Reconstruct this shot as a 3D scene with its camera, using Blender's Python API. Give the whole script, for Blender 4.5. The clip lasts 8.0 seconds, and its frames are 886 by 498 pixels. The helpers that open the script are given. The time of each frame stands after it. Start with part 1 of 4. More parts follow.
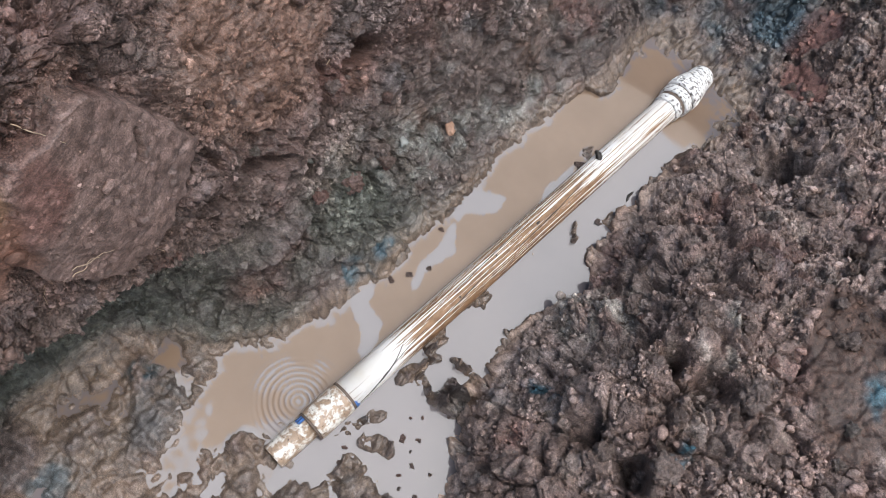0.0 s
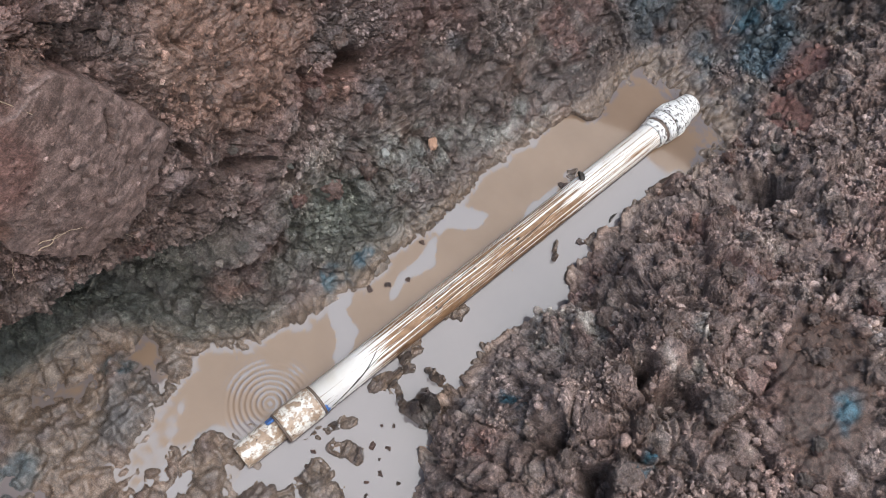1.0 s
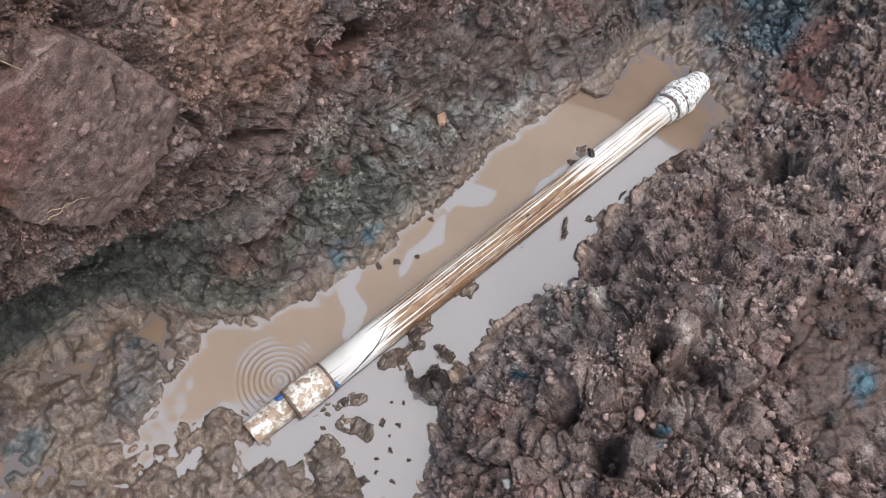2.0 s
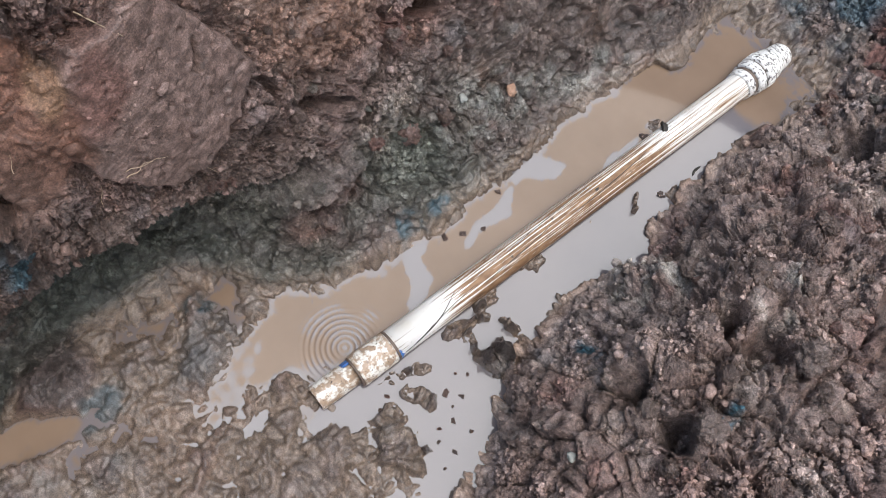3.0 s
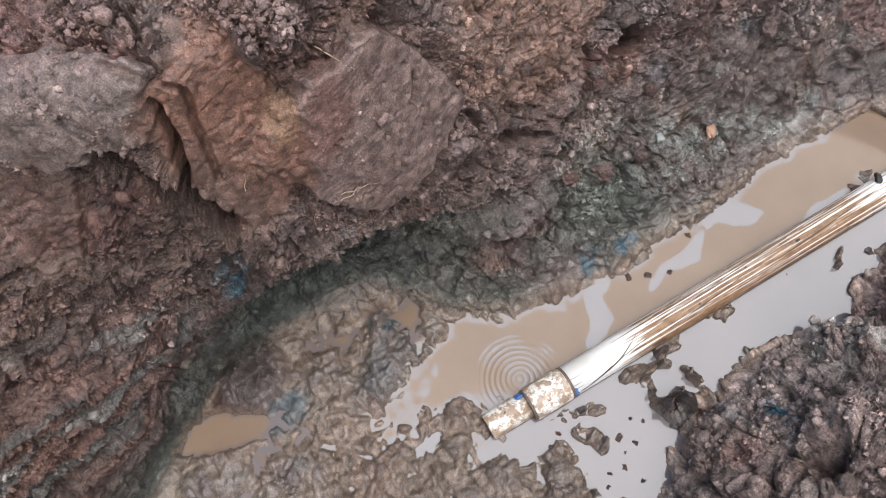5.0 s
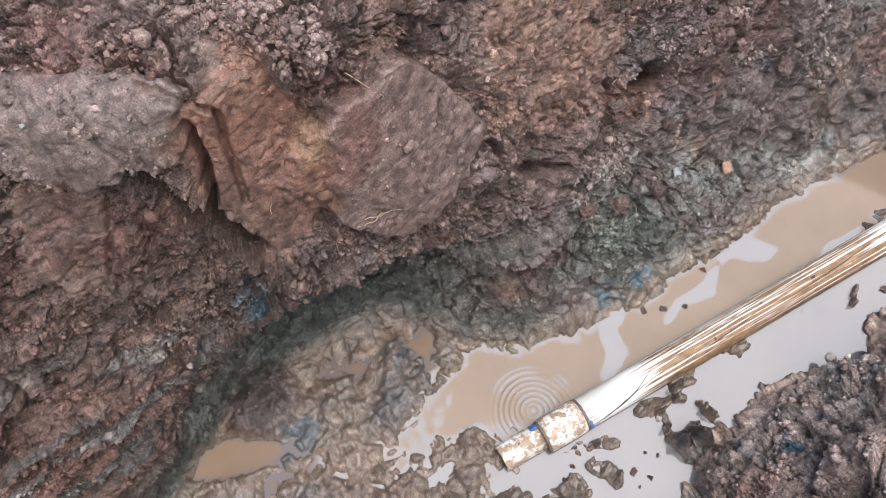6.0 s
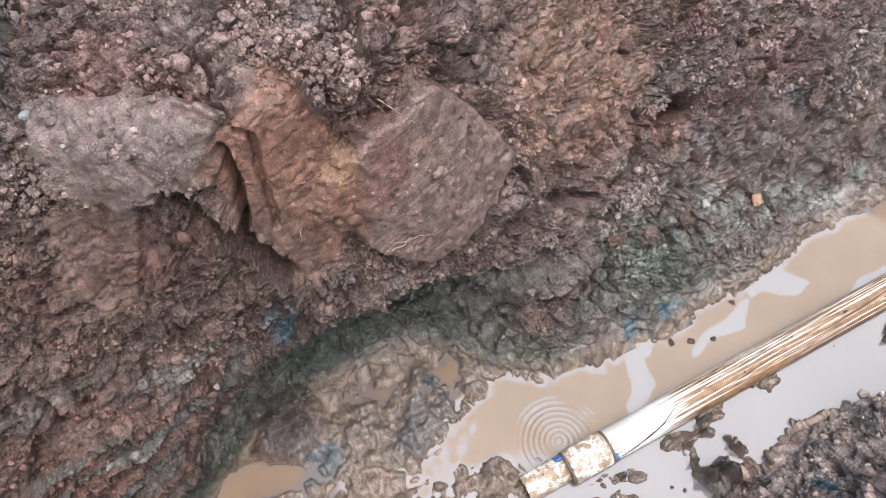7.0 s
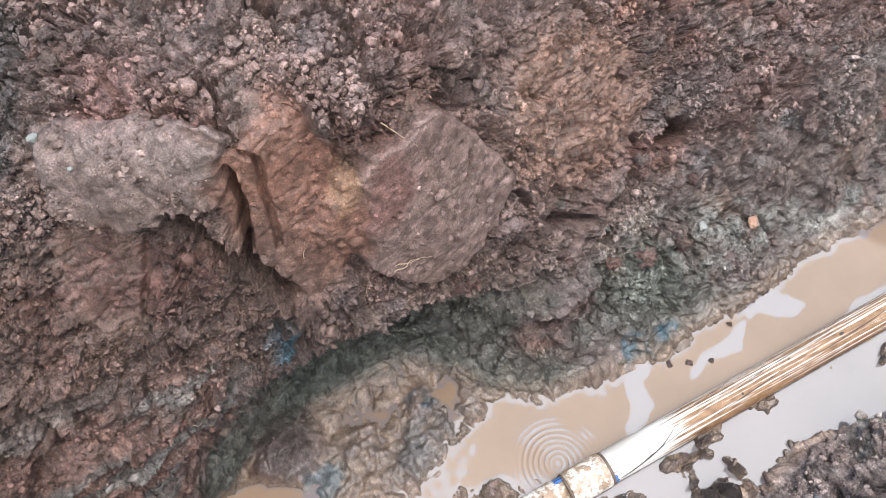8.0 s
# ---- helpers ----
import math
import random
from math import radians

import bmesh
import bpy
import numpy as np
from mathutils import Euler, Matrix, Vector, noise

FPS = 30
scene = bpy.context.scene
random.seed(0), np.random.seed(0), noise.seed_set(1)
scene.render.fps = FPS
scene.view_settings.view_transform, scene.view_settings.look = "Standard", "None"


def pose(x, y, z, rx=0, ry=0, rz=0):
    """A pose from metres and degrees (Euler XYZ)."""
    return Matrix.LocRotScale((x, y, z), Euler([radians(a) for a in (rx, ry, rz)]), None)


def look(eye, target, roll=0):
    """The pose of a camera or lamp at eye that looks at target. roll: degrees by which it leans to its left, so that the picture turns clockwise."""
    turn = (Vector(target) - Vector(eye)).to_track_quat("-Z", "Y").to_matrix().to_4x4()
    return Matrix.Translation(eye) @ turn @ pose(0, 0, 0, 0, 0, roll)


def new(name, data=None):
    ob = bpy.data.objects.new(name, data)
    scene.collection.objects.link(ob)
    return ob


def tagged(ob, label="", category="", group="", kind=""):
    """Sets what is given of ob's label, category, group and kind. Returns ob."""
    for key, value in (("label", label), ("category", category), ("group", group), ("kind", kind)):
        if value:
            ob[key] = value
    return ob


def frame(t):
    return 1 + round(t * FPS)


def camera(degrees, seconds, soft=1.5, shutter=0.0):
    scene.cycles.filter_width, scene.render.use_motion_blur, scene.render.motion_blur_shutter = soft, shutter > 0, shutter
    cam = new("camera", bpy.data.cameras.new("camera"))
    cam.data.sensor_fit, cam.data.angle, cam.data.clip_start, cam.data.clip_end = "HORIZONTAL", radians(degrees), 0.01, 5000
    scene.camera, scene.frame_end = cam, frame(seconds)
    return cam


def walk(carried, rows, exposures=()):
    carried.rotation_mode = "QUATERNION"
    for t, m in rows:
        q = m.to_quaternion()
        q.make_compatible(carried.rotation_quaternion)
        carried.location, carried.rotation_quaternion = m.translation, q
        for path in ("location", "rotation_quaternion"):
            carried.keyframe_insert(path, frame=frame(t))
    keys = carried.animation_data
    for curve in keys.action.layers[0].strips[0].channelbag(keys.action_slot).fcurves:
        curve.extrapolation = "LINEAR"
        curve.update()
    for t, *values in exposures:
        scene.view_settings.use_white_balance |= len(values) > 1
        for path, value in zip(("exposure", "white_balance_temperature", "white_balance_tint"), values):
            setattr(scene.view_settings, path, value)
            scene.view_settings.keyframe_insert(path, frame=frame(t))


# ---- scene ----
cam = camera(59.4, 8.0, soft=0.8)
PATH = [
    (0, (-0.317, -0.003, 2.272), (0.386, 0.117, 0.404), 34.9),
    (0.5, (-0.297, -0.154, 2.293), (0.463, 0.069, 0.456), 29.6),
    (1, (-0.319, -0.205, 2.286), (0.432, 0.064, 0.452), 27.3),
    (2.3, (-0.363, -0.227, 2.242), (0.363, 0.032, 0.397), 27.2),
    (2.5, (-0.367, -0.232, 2.24), (0.319, 0.06, 0.384), 24.2),
    (3, (-0.393, -0.232, 2.214), (0.211, 0.103, 0.337), 19.7),
    (3.5, (-0.413, -0.21, 2.203), (0.112, 0.179, 0.313), 13.5),
    (4, (-0.432, -0.162, 2.197), (0.026, 0.261, 0.296), 10.0),
    (4.5, (-0.447, -0.139, 2.198), (-0.043, 0.341, 0.299), 3.9),
    (4.7, (-0.451, -0.155, 2.216), (-0.128, 0.425, 0.329), -6.4),
    (5.8, (-0.484, -0.139, 2.231), (-0.114, 0.512, 0.376), -3.8),
    (6, (-0.5, -0.148, 2.23), (-0.122, 0.543, 0.392), -4.7),
    (6.5, (-0.505, -0.156, 2.234), (-0.153, 0.59, 0.412), -7.0),
    (7, (-0.512, -0.157, 2.231), (-0.148, 0.63, 0.429), -7.2),
    (7.5, (-0.515, -0.156, 2.248), (-0.124, 0.651, 0.461), -6.2),
    (8, (-0.528, -0.154, 2.245), (-0.124, 0.667, 0.467), -5.9),
]
walk(cam, [(t, look(e, g, r)) for t, e, g, r in PATH],
     exposures=[(0.0, 1.02), (1.0, 0.98), (2.5, 1.04), (3.5, 1.08), (4.5, 1.13), (6.0, 1.42), (8.0, 1.66)])

# ---- world and light: bright overcast sky over an open pit ----
SUN_ELEVATION, SUN_ROTATION = radians(62), radians(200)
world = bpy.data.worlds.new("overcast")
scene.world = world
world.use_nodes = True
wt = world.node_tree
wt.nodes.clear()
sky = wt.nodes.new("ShaderNodeTexSky")
sky.sky_type = "NISHITA"
sky.sun_disc = False
sky.sun_elevation, sky.sun_rotation = SUN_ELEVATION, SUN_ROTATION
sky.air_density, sky.dust_density, sky.ozone_density = 1.6, 3.0, 1.0
bg = wt.nodes.new("ShaderNodeBackground")
bg.inputs["Strength"].default_value = 0.09
wout = wt.nodes.new("ShaderNodeOutputWorld")
wt.links.new(sky.outputs[0], bg.inputs[0])
wt.links.new(bg.outputs[0], wout.inputs[0])

sun = new("sun", bpy.data.lights.new("sun", "SUN"))
sun.data.energy, sun.data.angle, sun.data.color = 1.5, radians(50), (1.0, 0.98, 0.96)
sun.matrix_world = look((1.0, -.3, 4.0), (0, 0, 0))


# ---- numeric noise ----
def smooth(a, b, x):
    t = np.clip((x - a) / (b - a), 0, 1)
    return t * t * (3 - 2 * t)


def hash3(i, j, k, seed):
    """Random numbers from 0 to 1, one for each lattice point (unsigned 32 bit)."""
    h = i * np.uint32(374761393) + j * np.uint32(668265263) + k * np.uint32(2147483647) + np.uint32(seed * 1274126177 & 0xFFFFFFFF)
    h ^= h >> np.uint32(13)
    h *= np.uint32(1274126177)
    h ^= h >> np.uint32(16)
    h *= np.uint32(2246822519)
    h ^= h >> np.uint32(15)
    return (h >> np.uint32(8)).astype(np.float32) * np.float32(1 / 16777215)


def vnoise(p, seed=0):
    """Smooth value noise from -1 to 1 at the points p (n x 3)."""
    cells, mixes = [], []
    for ax in range(3):
        c = p[:, ax].astype(np.float32)
        f = np.floor(c)
        t = c - f
        mixes.append(t * t * (3 - 2 * t))
        cells.append(f.astype(np.int32).astype(np.uint32))
    (i, j, k), (tx, ty, tz) = cells, mixes
    one = np.uint32(1)
    planes = []
    for c in (k, k + one):
        rows = []
        for b in (j, j + one):
            lo, hi = hash3(i, b, c, seed), hash3(i + one, b, c, seed)
            rows.append(lo + (hi - lo) * tx)
        planes.append(rows[0] + (rows[1] - rows[0]) * ty)
    return (planes[0] + (planes[1] - planes[0]) * tz) * 2 - 1


def fbm(p, octaves, seed=0, gain=0.5):
    out, amp, q = np.zeros(len(p), np.float32), np.float32(1.0), np.asarray(p, np.float32)
    for o in range(octaves):
        out += amp * vnoise(q, seed + o * 17)
        q, amp = q * np.float32(2.03) + np.float32(7.7), amp * np.float32(gain)
    return out


def lumps(p, seed=0):
    """Rounded lumps, one in each cell of side 1: their height (0 to 1) and a random number of each."""
    p = np.asarray(p, np.float32)
    base = np.floor(p - np.float32(0.5)).astype(np.int32)
    best, tone = np.zeros(len(p), np.float32), np.zeros(len(p), np.float32)
    for a in (0, 1):
        for b in (0, 1):
            for c in (0, 1):
                cell = (base[:, 0] + a, base[:, 1] + b, base[:, 2] + c)
                i, j, k = [w.astype(np.uint32) for w in cell]
                far = np.zeros(len(p), np.float32)
                for ax in range(3):
                    d = p[:, ax] - (cell[ax].astype(np.float32) + np.float32(0.25) + np.float32(0.5) * hash3(i, j, k, seed + ax))
                    far += d * d
                kind = hash3(i, j, k, seed + 3)
                size = np.float32(0.45) + np.float32(0.55) * kind
                h = size * np.sqrt(np.clip(1 - far / (np.float32(0.74) * size + np.float32(0.08)) ** 2, 0, 1))
                more = h > best
                best = np.where(more, h, best)
                tone = np.where(more, (kind * 7.31) % 1.0, tone)
    return best, tone


def chunks(p, seed=0):
    """Broken angular pieces, one in each cell of side 1: the height of their tilted faces, and how far the next crack is."""
    p = np.asarray(p, np.float32)
    base = np.floor(p - np.float32(0.5)).astype(np.int32)
    f1, f2 = np.full(len(p), 9, np.float32), np.full(len(p), 9, np.float32)
    height = np.zeros(len(p), np.float32)
    for a in (0, 1):
        for b in (0, 1):
            for c in (0, 1):
                cell = (base[:, 0] + a, base[:, 1] + b, base[:, 2] + c)
                i, j, k = [w.astype(np.uint32) for w in cell]
                far, tilt = np.zeros(len(p), np.float32), np.zeros(len(p), np.float32)
                for ax in range(3):
                    r = hash3(i, j, k, seed + ax)
                    d = p[:, ax] - (cell[ax].astype(np.float32) + np.float32(0.2) + np.float32(0.6) * r)
                    far += d * d
                    tilt += d * ((r * 13.7) % 1.0 - np.float32(0.5)) * 2
                h = tilt * np.float32(0.8) + hash3(i, j, k, seed + 3) - np.float32(0.5)
                nearer = far < f1
                f2 = np.where(nearer, f1, np.minimum(f2, far))
                f1 = np.where(nearer, far, f1)
                height = np.where(nearer, h, height)
    return height, np.sqrt(f2) - np.sqrt(f1)


def blur(a, sigma, axis):
    n = max(1, int(3 * sigma))
    k = np.exp(-0.5 * (np.arange(-n, n + 1) / sigma) ** 2)
    k /= k.sum()
    pad = [(0, 0)] * a.ndim
    pad[axis] = (n, n)
    b = np.pad(a, pad, mode="edge")
    out = np.zeros_like(a)
    for m in range(2 * n + 1):
        cut = [slice(None)] * a.ndim
        cut[axis] = slice(m, m + a.shape[axis])
        out += k[m] * b[tuple(cut)]
    return out


# ---- materials ----
def nodes_of(name):
    m = bpy.data.materials.new(name)
    m.use_nodes = True
    return m, m.node_tree, m.node_tree.nodes["Principled BSDF"]


def node(nt, kind, **inputs):
    n = nt.nodes.new(kind)
    for key, value in inputs.items():
        n.inputs[key.replace("_", " ")].default_value = value
    return n


def ramp(nt, source, stops):
    r = nt.nodes.new("ShaderNodeValToRGB")
    e = r.color_ramp.elements
    e[0].position, e[0].color = stops[0][0], (*stops[0][1], 1)
    e[1].position, e[1].color = stops[-1][0], (*stops[-1][1], 1)
    for p, c in stops[1:-1]:
        x = e.new(p)
        x.color = (*c, 1)
    nt.links.new(source, r.inputs[0])
    return r.outputs[0]


def mix(nt, fac, a, b, mode="MIX"):
    m = nt.nodes.new("ShaderNodeMix")
    m.data_type, m.blend_type = "RGBA", mode
    for socket, value in ((m.inputs[0], fac), (m.inputs[6], a), (m.inputs[7], b)):
        if isinstance(value, bpy.types.NodeSocket):
            nt.links.new(value, socket)
        elif isinstance(value, (int, float)):
            socket.default_value = value
        else:
            socket.default_value = (*value, 1)
    return m.outputs[2]


def math_node(nt, op, a, b=0.0):
    m = nt.nodes.new("ShaderNodeMath")
    m.operation = op
    for socket, value in ((m.inputs[0], a), (m.inputs[1], b)):
        if isinstance(value, bpy.types.NodeSocket):
            nt.links.new(value, socket)
        else:
            socket.default_value = value
    return m.outputs[0]


def noise_tex(nt, scale, detail=4.0, rough=0.6, vector=None, stretch=None):
    if vector is None:
        vector = nt.nodes.new("ShaderNodeTexCoord").outputs["Object"]
    if stretch:
        mp = nt.nodes.new("ShaderNodeMapping")
        mp.inputs["Scale"].default_value = stretch
        nt.links.new(vector, mp.inputs[0])
        vector = mp.outputs[0]
    n = node(nt, "ShaderNodeTexNoise", Scale=scale, Detail=detail, Roughness=rough)
    nt.links.new(vector, n.inputs["Vector"])
    return n.outputs[0]


def bump(nt, bsdf, heights):
    """Stack bumps of (height socket, distance in metres, strength)."""
    last = None
    for h, distance, strength in heights:
        b = node(nt, "ShaderNodeBump", Strength=strength, Distance=distance)
        nt.links.new(h, b.inputs["Height"])
        if last:
            nt.links.new(last, b.inputs["Normal"])
        last = b.outputs[0]
    nt.links.new(last, bsdf.inputs["Normal"])


def soil_material(loose=False):
    """Wet clay soil: the colour of each clay comes from the sheet's soil attribute, or differs from lump to lump; the gloss from its wetness."""
    m, nt, b = nodes_of("loose_clay_lump" if loose else "wet_clay_soil")
    if loose:
        info = nt.nodes.new("ShaderNodeObjectInfo")
        tone = ramp(nt, info.outputs["Random"], [(0.0, (.15, .103, .085)), (0.3, (.19, .133, .11)), (0.6, (.23, .175, .152)), (0.8, (.20, .11, .09)), (1.0, (.17, .155, .135))])
    else:
        col = nt.nodes.new("ShaderNodeAttribute")
        col.attribute_name = "soil"
        tone = col.outputs["Color"]
    wet = nt.nodes.new("ShaderNodeAttribute")
    wet.attribute_name = "wet"
    k = 0.05 if loose else 1.0
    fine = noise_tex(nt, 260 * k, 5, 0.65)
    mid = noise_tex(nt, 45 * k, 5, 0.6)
    # Random grain tone, widened to put pit shade and glints into the colour.
    pitted_grain = ramp(nt, fine, [(0.30, (0.48, 0.47, 0.46)), (0.5, (1, 1, 1)), (0.70, (1.65, 1.65, 1.66))])
    c = mix(nt, 1.0, tone, pitted_grain, "MULTIPLY")
    mottle = ramp(nt, mid, [(0.32, (0.52, 0.48, 0.46)), (0.64, (1.34, 1.34, 1.36))])
    c = mix(nt, 1.0, c, mottle, "MULTIPLY")
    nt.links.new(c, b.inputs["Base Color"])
    r = math_node(nt, "MULTIPLY_ADD", fine, 0.25)
    r.node.inputs[2].default_value = 0.50
    nt.links.new(r, b.inputs["Roughness"])
    b.inputs["IOR"].default_value = 1.4
    def cells(scale):
        v = nt.nodes.new("ShaderNodeTexVoronoi")
        v.inputs["Scale"].default_value = scale * k
        v.inputs["Randomness"].default_value = 1.0
        shifted = nt.nodes.new("ShaderNodeVectorMath")
        shifted.operation = "ADD"
        obj = nt.nodes.new("ShaderNodeTexCoord").outputs["Object"]
        jitter = node(nt, "ShaderNodeTexNoise", Scale=scale * k * 0.9, Detail=2.0)
        nt.links.new(obj, jitter.inputs["Vector"])
        scaled = nt.nodes.new("ShaderNodeVectorMath")
        scaled.operation = "SCALE"
        nt.links.new(jitter.outputs["Color"], scaled.inputs[0])
        scaled.inputs["Scale"].default_value = 0.8 / (scale * k)
        nt.links.new(obj, shifted.inputs[0])
        nt.links.new(scaled.outputs[0], shifted.inputs[1])
        nt.links.new(shifted.outputs[0], v.inputs["Vector"])
        return v.outputs["Distance"]

    gritty = ramp(nt, noise_tex(nt, 14 * k, 4, 0.6), [(0.40, (0.30,) * 3), (0.54, (1, 1, 1))])
    if not loose:
        grit = nt.nodes.new("ShaderNodeAttribute")
        grit.attribute_name = "grit"
        gritty = math_node(nt, "MULTIPLY", gritty, grit.outputs["Fac"])
    coarse = math_node(nt, "MULTIPLY", cells(95), gritty)
    small = math_node(nt, "MULTIPLY", cells(240), gritty)
    bump(nt, b, [(coarse, -0.012, 0.9), (small, -0.008, 1.0), (fine, 0.004, 1.0)])
    # a skin of water over the clay, smoother than the clay itself
    b.inputs["Coat IOR"].default_value = 1.48
    skin = node(nt, "ShaderNodeBump", Strength=0.8, Distance=0.006)
    nt.links.new(noise_tex(nt, 90 * k, 4, 0.6), skin.inputs["Height"])
    nt.links.new(skin.outputs[0], b.inputs["Coat Normal"])
    if loose:
        b.inputs["Coat Weight"].default_value, b.inputs["Coat Roughness"].default_value = 0.55, 0.18
    else:
        nt.links.new(wet.outputs["Fac"], b.inputs["Coat Weight"])
        cr = math_node(nt, "MULTIPLY_ADD", wet.outputs["Fac"], -0.29)
        cr.node.inputs[2].default_value = 0.36
        nt.links.new(cr, b.inputs["Coat Roughness"])
    return m


def water_material():
    """Muddy standing water; a sheet attribute puts sky reflection into its colour and gloss."""
    m, nt, b = nodes_of("muddy_water")
    n = noise_tex(nt, 3.0, 5, 0.55)
    c = ramp(nt, n, [(0.3, (0.165, 0.115, 0.080)), (0.7, (0.215, 0.152, 0.108))])
    sky_sheen = nt.nodes.new("ShaderNodeAttribute")
    sky_sheen.attribute_name = "sky_sheen"
    c = mix(nt, math_node(nt, "MULTIPLY", sky_sheen.outputs["Fac"], 0.6), c, (0.095, 0.108, 0.140))
    nt.links.new(c, b.inputs["Base Color"])
    b.inputs["Roughness"].default_value = 0.04
    ior = math_node(nt, "MULTIPLY_ADD", sky_sheen.outputs["Fac"], 0.24)
    ior.node.inputs[2].default_value = 1.30
    nt.links.new(ior, b.inputs["IOR"])
    return m


def pvc_material():
    """White plastic pipe under streaks of dried brown mud that run along it."""
    m, nt, b = nodes_of("muddy_white_plastic")
    obj = nt.nodes.new("ShaderNodeTexCoord").outputs["Object"]
    sep = nt.nodes.new("ShaderNodeSeparateXYZ")
    nt.links.new(obj, sep.inputs[0])
    streak = noise_tex(nt, 30, 6, 0.68, obj, (0.07, 4.0, 4.0))
    fleck = noise_tex(nt, 60, 4, 0.6, obj, (0.6, 1, 1))
    dirt = noise_tex(nt, 5, 5, 0.6, obj, (1, 1, 1))
    where = ramp(nt, math_node(nt, "MULTIPLY", sep.outputs[0], 0.5),
                 [(0.0, (0.25,) * 3), (0.03, (0.12,) * 3), (0.07, (0.25,) * 3), (0.14, (0.80,) * 3), (0.48, (0.85,) * 3), (0.56, (0.50,) * 3), (1.0, (0.40,) * 3)])
    side = math_node(nt, "MULTIPLY_ADD", sep.outputs[1], -1.2)
    side.node.inputs[2].default_value = 0.02
    level = math_node(nt, "ADD", math_node(nt, "MULTIPLY", where, 0.40), side)
    mask = math_node(nt, "ADD", streak, math_node(nt, "SUBTRACT", level, 0.25))
    lines = noise_tex(nt, 70, 4, 0.6, obj, (0.035, 4.0, 4.0))
    mask = math_node(nt, "ADD", mask, math_node(nt, "MULTIPLY", math_node(nt, "SUBTRACT", lines, 0.5), 0.95))
    cover = ramp(nt, mask, [(0.52, (0, 0, 0)), (0.55, (1, 1, 1))])
    mud = ramp(nt, fleck, [(0.3, (0.11, 0.055, 0.025)), (0.7, (0.32, 0.19, 0.10))])
    white = ramp(nt, dirt, [(0.3, (0.66, 0.62, 0.55)), (0.55, (0.8, 0.79, 0.76))])
    c = mix(nt, cover, white, mud)
    spots = ramp(nt, fleck, [(0.68, (0, 0, 0)), (0.72, (1, 1, 1))])
    c = mix(nt, math_node(nt, "MULTIPLY", spots, 0.8), c, (0.12, 0.08, 0.055))
    nt.links.new(c, b.inputs["Base Color"])
    nt.links.new(math_node(nt, "MULTIPLY_ADD", cover, 0.3), b.inputs["Roughness"])
    b.inputs["Roughness"].links[0].from_node.inputs[2].default_value = 0.32
    bump(nt, b, [(mask, 0.002, 0.3), (fleck, 0.001, 0.4)])
    return m


def plain(name, colour, rough=0.6, spread=0.25, scale=40):
    m, nt, b = nodes_of(name)
    n = noise_tex(nt, scale, 5, 0.6)
    lo, hi = [tuple(v * k for v in colour) for k in (1 - spread, 1 + spread)]
    nt.links.new(ramp(nt, n, [(0.3, lo), (0.7, hi)]), b.inputs["Base Color"])
    b.inputs["Roughness"].default_value = rough
    bump(nt, b, [(noise_tex(nt, scale * 3, 4, 0.6), 0.002, 0.5)])
    return m


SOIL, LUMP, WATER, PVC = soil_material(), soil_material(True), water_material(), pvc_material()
def splashed_material():
    """White plastic under blotches and specks of wet brown mud."""
    m, nt, b = nodes_of("splashed_white_plastic")
    blot = noise_tex(nt, 42, 6, 0.7)
    speck = noise_tex(nt, 120, 3, 0.6)
    cover = ramp(nt, blot, [(0.43, (0, 0, 0)), (0.53, (1, 1, 1))])
    mud = ramp(nt, speck, [(0.3, (0.14, 0.075, 0.035)), (0.7, (0.40, 0.25, 0.14))])
    c = mix(nt, math_node(nt, "MULTIPLY", cover, 0.85), (0.76, 0.74, 0.68), mud)
    dots = ramp(nt, speck, [(0.62, (0, 0, 0)), (0.66, (1, 1, 1))])
    c = mix(nt, dots, c, (0.07, 0.05, 0.035))
    nt.links.new(c, b.inputs["Base Color"])
    b.inputs["Roughness"].default_value = 0.35
    bump(nt, b, [(blot, 0.004, 0.4), (speck, 0.001, 0.5)])
    return m


def speckled_material():
    """White plastic with many small dark flecks of mud."""
    m, nt, b = nodes_of("speckled_white_plastic")
    speck = noise_tex(nt, 90, 4, 0.6, None, (1.6, .8, .8))
    dots = ramp(nt, speck, [(0.54, (0, 0, 0)), (0.58, (1, 1, 1))])
    c = mix(nt, dots, (0.76, 0.76, 0.74), (0.10, 0.09, 0.085))
    nt.links.new(c, b.inputs["Base Color"])
    b.inputs["Roughness"].default_value = 0.4
    bump(nt, b, [(speck, 0.002, 0.5)])
    return m


SPECKLED, GAP = speckled_material(), plain("muddy_groove", (0.13, 0.095, 0.075), 0.6)
CHALK, RUST, STRAW = plain("pale_stone", (0.26, 0.27, 0.25), 0.6), plain("rusty_stone", (0.36, 0.22, 0.15), 0.55, 0.8, 60), plain("dry_straw", (0.36, 0.27, 0.19), 0.7)
BLUE = plain("blue_plastic", (0.06, 0.16, 0.42), 0.4)
DARK_MUD = plain("dark_mud", (0.03, 0.025, 0.02), 0.5)


def part(name, bm, material, parent=None, label="", shade=True):
    me = bpy.data.meshes.new(name)
    bm.to_mesh(me)
    bm.free()
    me.materials.append(material)
    if shade:
        me.polygons.foreach_set("use_smooth", [True] * len(me.polygons))
    ob = new(name, me)
    if parent is not None:
        ob.parent = parent
    if label:
        tagged(ob, label)
    return ob


# ---- the pit: sections across it, from the spoil heap over the bed to the dug face ----
X_FINE = np.concatenate([np.arange(-1.55, -1.25, .005), np.arange(-1.25, .75, .0037), np.arange(.75, 1.4, .0045), np.arange(1.4, 2.35, .006)])


def along(xs, pairs):
    return np.interp(xs, [p[0] for p in pairs], [p[1] for p in pairs])


